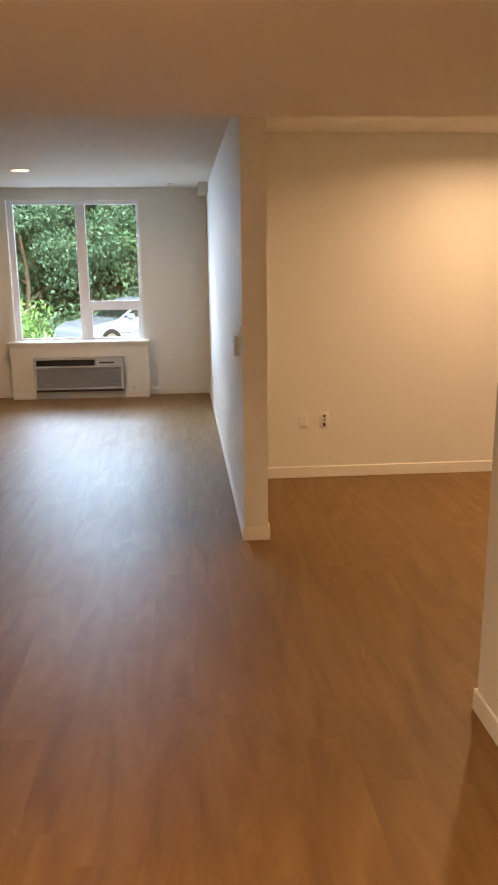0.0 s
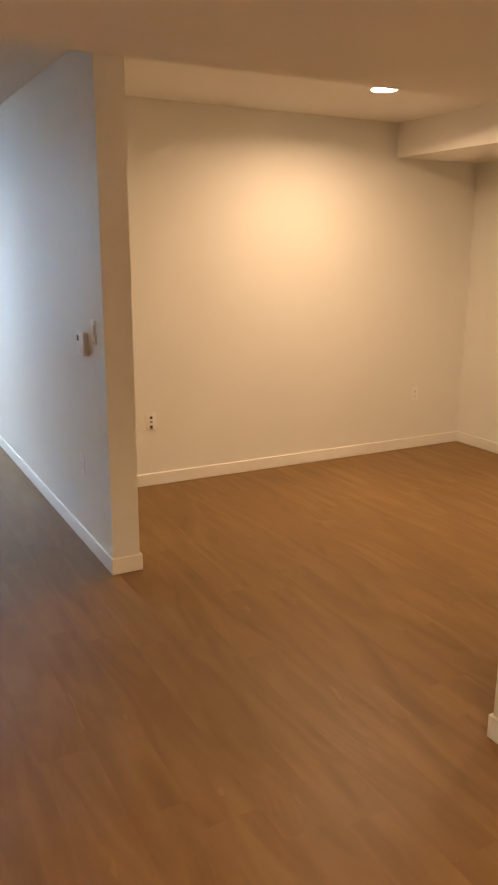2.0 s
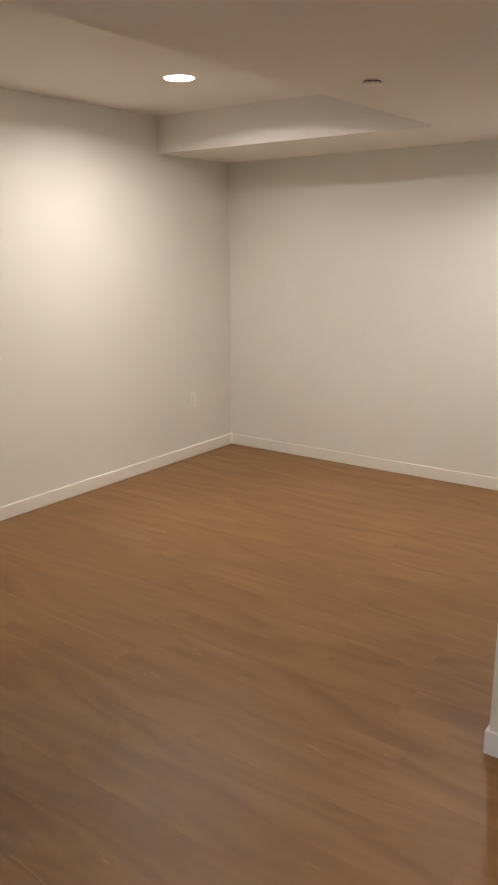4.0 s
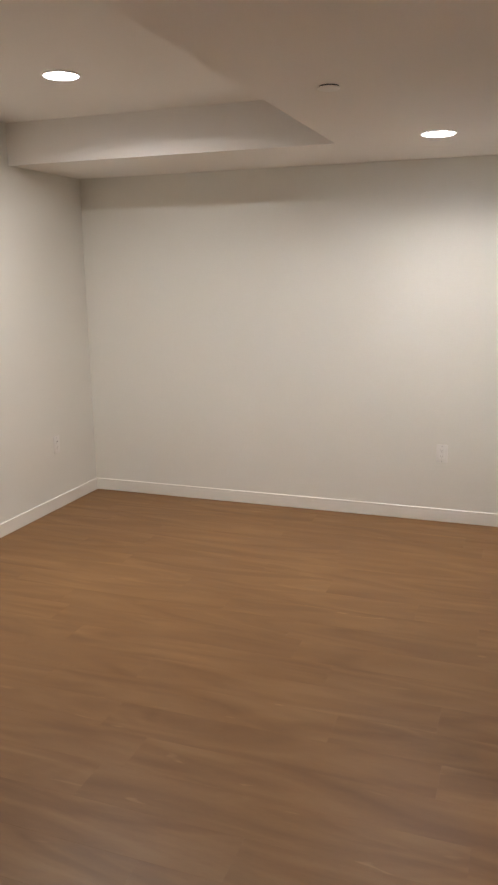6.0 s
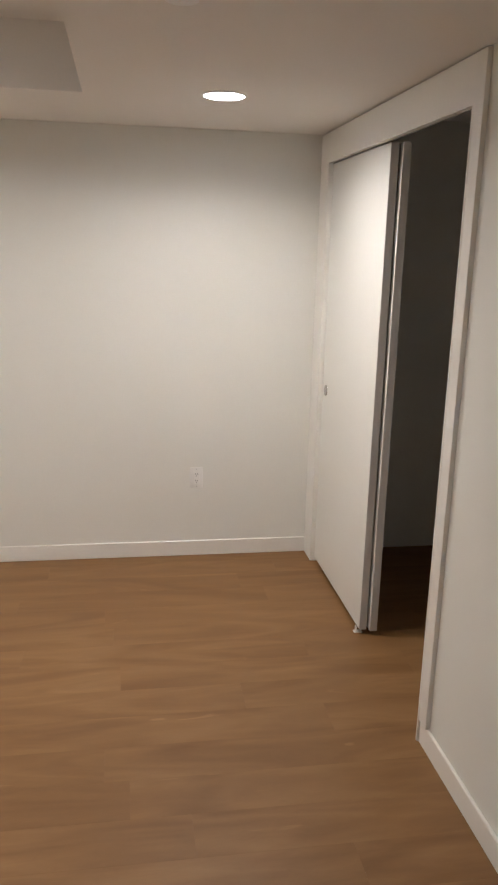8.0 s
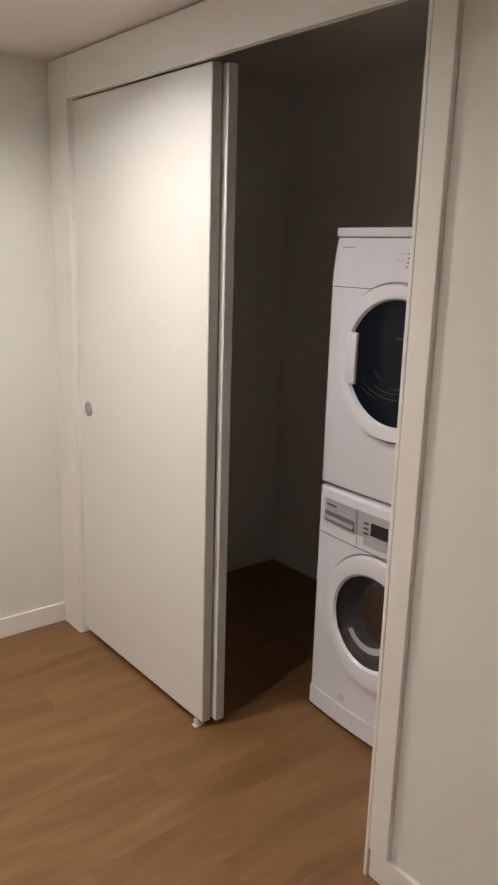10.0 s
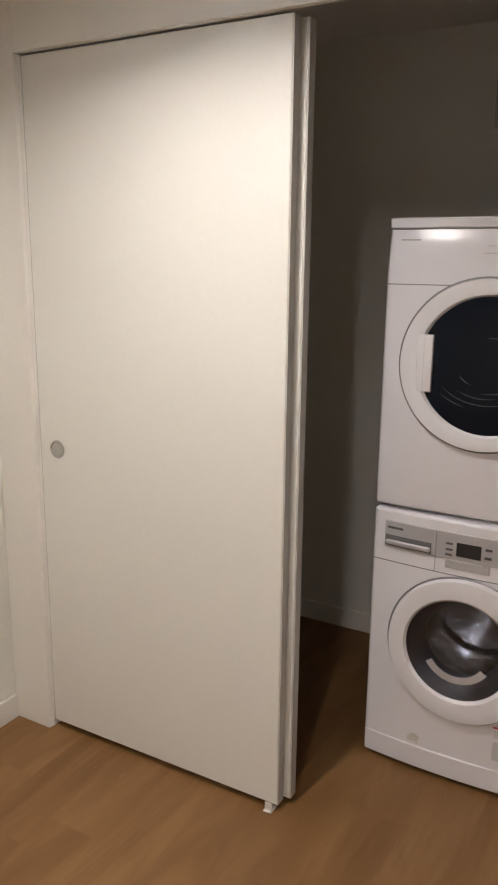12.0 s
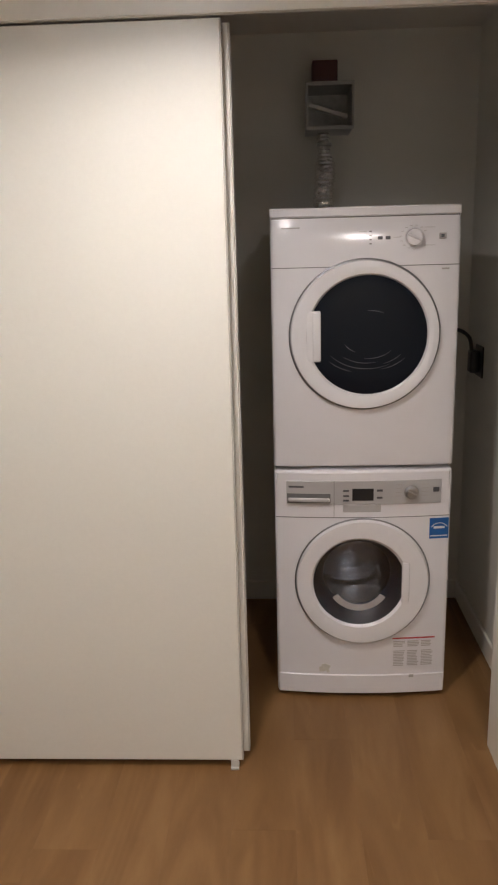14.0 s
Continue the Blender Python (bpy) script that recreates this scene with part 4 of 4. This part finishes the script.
def tree(x, y, h, seed, mat, per=260, r0=0.09):
    rng = random.Random(seed)
    t = thing("tree", rng.choice(["leafy deciduous tree on the wooded bank", "tall leafy tree beyond the parked car"]), "tree", x, y, ground_z(x, y), "trees")
    bm = bmesh.new()
    segs, top, clumps = 9, h * 0.8, []
    prev = None
    bend = [rng.uniform(-0.25, 0.25) for _ in range(2)]
    def ring(c, r):
        return [bm.verts.new((c[0] + r * math.cos(2 * math.pi * k / 7), c[1] + r * math.sin(2 * math.pi * k / 7), c[2])) for k in range(7)]
    def limb(path, ra, rb):
        last = None
        for i, c in enumerate(path):
            rr = ring(c, ra + (rb - ra) * i / (len(path) - 1))
            if last:
                for k in range(7):
                    bm.faces.new((last[k], last[(k + 1) % 7], rr[(k + 1) % 7], rr[k]))
            last = rr
    trunk = [(bend[0] * math.sin(i * 0.5), bend[1] * math.sin(i * 0.6), top * i / segs - 0.15) for i in range(segs + 1)]
    limb(trunk, r0, 0.03)
    for i in range(16):
        k = rng.randint(2, segs - 1)
        b0 = trunk[k]
        an, ln = rng.uniform(0, 6.28), rng.uniform(0.7, 1.9) * (1.1 - 0.5 * k / segs)
        path = [(b0[0] + math.cos(an) * ln * f, b0[1] + math.sin(an) * ln * f, b0[2] + 0.55 * ln * f + 0.1 * math.sin(4 * f)) for f in (0, 0.35, 0.7, 1)]
        limb(path, 0.045, 0.012)
        clumps += [path[2], path[3], (path[3][0] + rng.uniform(-.5, .5), path[3][1] + rng.uniform(-.5, .5), path[3][2] + rng.uniform(-0.1, .6))]
    part("trunk", bm, M_BARK, t, smooth=True)
    me = leaves(clumps, per, 0.062, seed, (0.62, 0.62, 0.48))
    me.materials.append(mat)
    new("crown", me).parent = t


def ground_z(x, y):
    return GZ + min(1.0, max(0.0, (y - 22.0) / 14)) * 9.0


for i, (x, y, h, m) in enumerate([(-7.4, 24.0, 7.5, M_LEAF), (-6.0, 22.6, 6.2, M_LEAF_DARK), (-5.0, 24.5, 8.0, M_LEAF), (-3.9, 23.0, 7.2, M_LEAF_DARK),
                                  (-2.6, 24.2, 7.6, M_LEAF), (-1.4, 23.0, 6.6, M_LEAF), (-8.6, 22.8, 6.6, M_LEAF), (0.2, 24.0, 7.4, M_LEAF_DARK),
                                  (-4.4, 27.5, 8.0, M_LEAF), (-7.0, 28.0, 8.0, M_LEAF_DARK), (-1.6, 28.0, 8.0, M_LEAF), (-9.8, 26.0, 8, M_LEAF)]):
    tree(x, y, h, 10 + i, m)

rng = random.Random(8)
clumps = [(rng.uniform(-12, 3), y, ground_z(0, y) + rng.uniform(-0.1, 1.0)) for y in [rng.uniform(21.2, 33) for _ in range(420)]]
me = leaves(clumps, 70, 0.085, 77, (0.8, 0.5, 0.6))
me.materials.append(M_LEAF_DARK)
tagged(new("undergrowth", me), "dense green ivy and undergrowth on the bank", kind="stuff")
clumps = [(rng.uniform(-8.0, -4.3), rng.uniform(14.6, 16.6), GZ + rng.uniform(0.1, 2.6)) for _ in range(150)]
me = leaves([c for c in clumps if c[2] < GZ + 2.9 - 0.8 * abs(c[0] + 6.2)], 120, 0.06, 78, (0.45, 0.4, 0.35))
me.materials.append(M_LEAF_LIGHT)
hedge = tagged(new("bush", me), "bright green leafy bush outside the window", "bush")


# parked car, side on
def parked_car():
    car = thing("car", "silver-white sedan parked side on beyond the window", "car", -3.75, 19.2, GZ + 0.12)
    car.matrix_world = pose(-3.75, 19.2, GZ + 0.12, 0, 0, 36)
    paint = material("car_paint", (0.40, 0.60, 0.86), 0.22, 0.2, vary=0.01, coat=1.0)
    glassm = material("car_window_tint", (0.02, 0.03, 0.035), 0.05, vary=0.0, coat=1.0)
    tyre = material("tyre_rubber", (0.02, 0.02, 0.02), 0.7)
    outline = [(0.02, 0.30), (0.0, 0.48), (0.06, 0.64), (0.30, 0.76), (0.95, 0.86), (1.30, 0.93), (3.75, 0.98), (4.45, 0.94), (4.62, 0.70), (4.60, 0.35), (4.40, 0.24), (0.25, 0.22)]
    def extrude(name, prof, y0, y1, mat, parent, inset=0.0, label=""):
        bm = bmesh.new()
        a = [bm.verts.new((x, y0, z)) for x, z in prof]
        b = [bm.verts.new((x, y1, z)) for x, z in prof]
        bm.faces.new(a), bm.faces.new(b[::-1])
        n = len(prof)
        for i in range(n):
            bm.faces.new((a[i], b[i], b[(i + 1) % n], a[(i + 1) % n]))
        bmesh.ops.recalc_face_normals(bm, faces=bm.faces)
        bmesh.ops.bevel(bm, geom=bm.edges[:], offset=0.035, segments=3, affect="EDGES")
        return part(name, bm, mat, parent, label, smooth=True)
    extrude("body", outline, 0, 1.78, paint, car)
    extrude("cabin", [(1.25, 0.90), (2.05, 1.36), (2.35, 1.43), (3.05, 1.42), (3.95, 0.95)], 0.14, 1.64, glassm, car, label="dark glazed cabin")
    extrude("roof", [(1.98, 1.35), (2.30, 1.455), (3.08, 1.445), (3.35, 1.33), (2.7, 1.36)], 0.12, 1.66, paint, car)
    for name, prof in (("pillar", [(1.20, 0.90), (1.98, 1.36), (2.06, 1.36), (1.32, 0.90)]), ("pillar", [(2.62, 0.90), (2.60, 1.40), (2.68, 1.40), (2.72, 0.90)])):
        extrude(name, prof, 0.115, 0.16, paint, car)
    for x in (0.88, 3.62):
        for y in (0.02, 1.60):
            bm = bmesh.new()
            add_tube(bm, 0.325, 0.21, Matrix.Translation((x, y + 0.07, 0.325)) @ Matrix.Rotation(radians(90), 4, "X"), 36)
            w = part("wheel", bm, tyre, car, "black tyre", smooth=True)
            bm = bmesh.new()
            add_tube(bm, 0.21, 0.03, Matrix.Translation((x, y - 0.036, 0.325)) @ Matrix.Rotation(radians(90), 4, "X"), 24, 0.19)
            part("rim", bm, M_STEEL, w, "grey wheel rim", smooth=True)
    bm = bmesh.new()
    bmesh.ops.create_uvsphere(bm, u_segments=16, v_segments=10, radius=1, matrix=Matrix.Translation((0.16, 0.03, 0.66)) @ Matrix.Diagonal((0.16, 0.05, 0.07, 1)))
    part("headlight", bm, M_CHROME, car, "clear headlight", smooth=True)
    bm = bmesh.new()
    add_box(bm, 1.42, 1.60, -0.14, 0.04, 0.93, 1.05, 0.03, 3)
    part("door_mirror", bm, paint, car, smooth=True)
    for x in (1.35, 2.62, 3.35):
        box("door_gap", (x, x + 0.008, -0.002, 0.002, 0.30, 0.90), M_SEAM, car)
    box("door_strip", (0.95, 3.3, -0.006, 0.002, 0.50, 0.53), M_SEAM, car)


parked_car()


# ---------------------------------------------------------------- floor planks
def plank_floor():
    rng = random.Random(4)
    pw, pl = 0.18, 1.22
    strips = []
    x = WEST
    while x < DEN_E:
        y = SOUTH - rng.uniform(0, pl)
        while y < WINDOW_Y:
            a, b = max(y, SOUTH), min(y + pl, WINDOW_Y)
            if b - a > 0.02:
                strips.append((x, min(x + pw, DEN_E), a, b))
            y += pl
        x += pw
    meshes, rest = {}, []
    near = [s for s in strips if s[1] > -2.6 and s[2] < 3.2 and not (s[0] > 0 and s[3] < -1.1)]
    singles = near[:300]
    for i, (x0, x1, y0, y1) in enumerate(strips):
        if (x0, x1, y0, y1) in singles:
            key = (round(x1 - x0, 3), round(y1 - y0, 3))
            if key not in meshes:
                bm = bmesh.new()
                add_box(bm, 0, key[0], 0, key[1], -0.005, 0, 0.0003)
                me = bpy.data.meshes.new("plank")
                bm.to_mesh(me)
                bm.free()
                me.materials.append(M_PLANK)
                meshes[key] = me
            ob = new("plank", meshes[key])
            ob.parent = floor
            ob.location = (x0, y0, 0)
        else:
            rest.append((x0, x1, y0, y1))
    bm = bmesh.new()
    for x0, x1, y0, y1 in rest:
        add_box(bm, x0, x1, y0, y1, -0.005, 0, 0.0003)
    if rest:
        tagged(part("planks", bm, M_PLANK, floor), kind="stuff")


plank_floor()
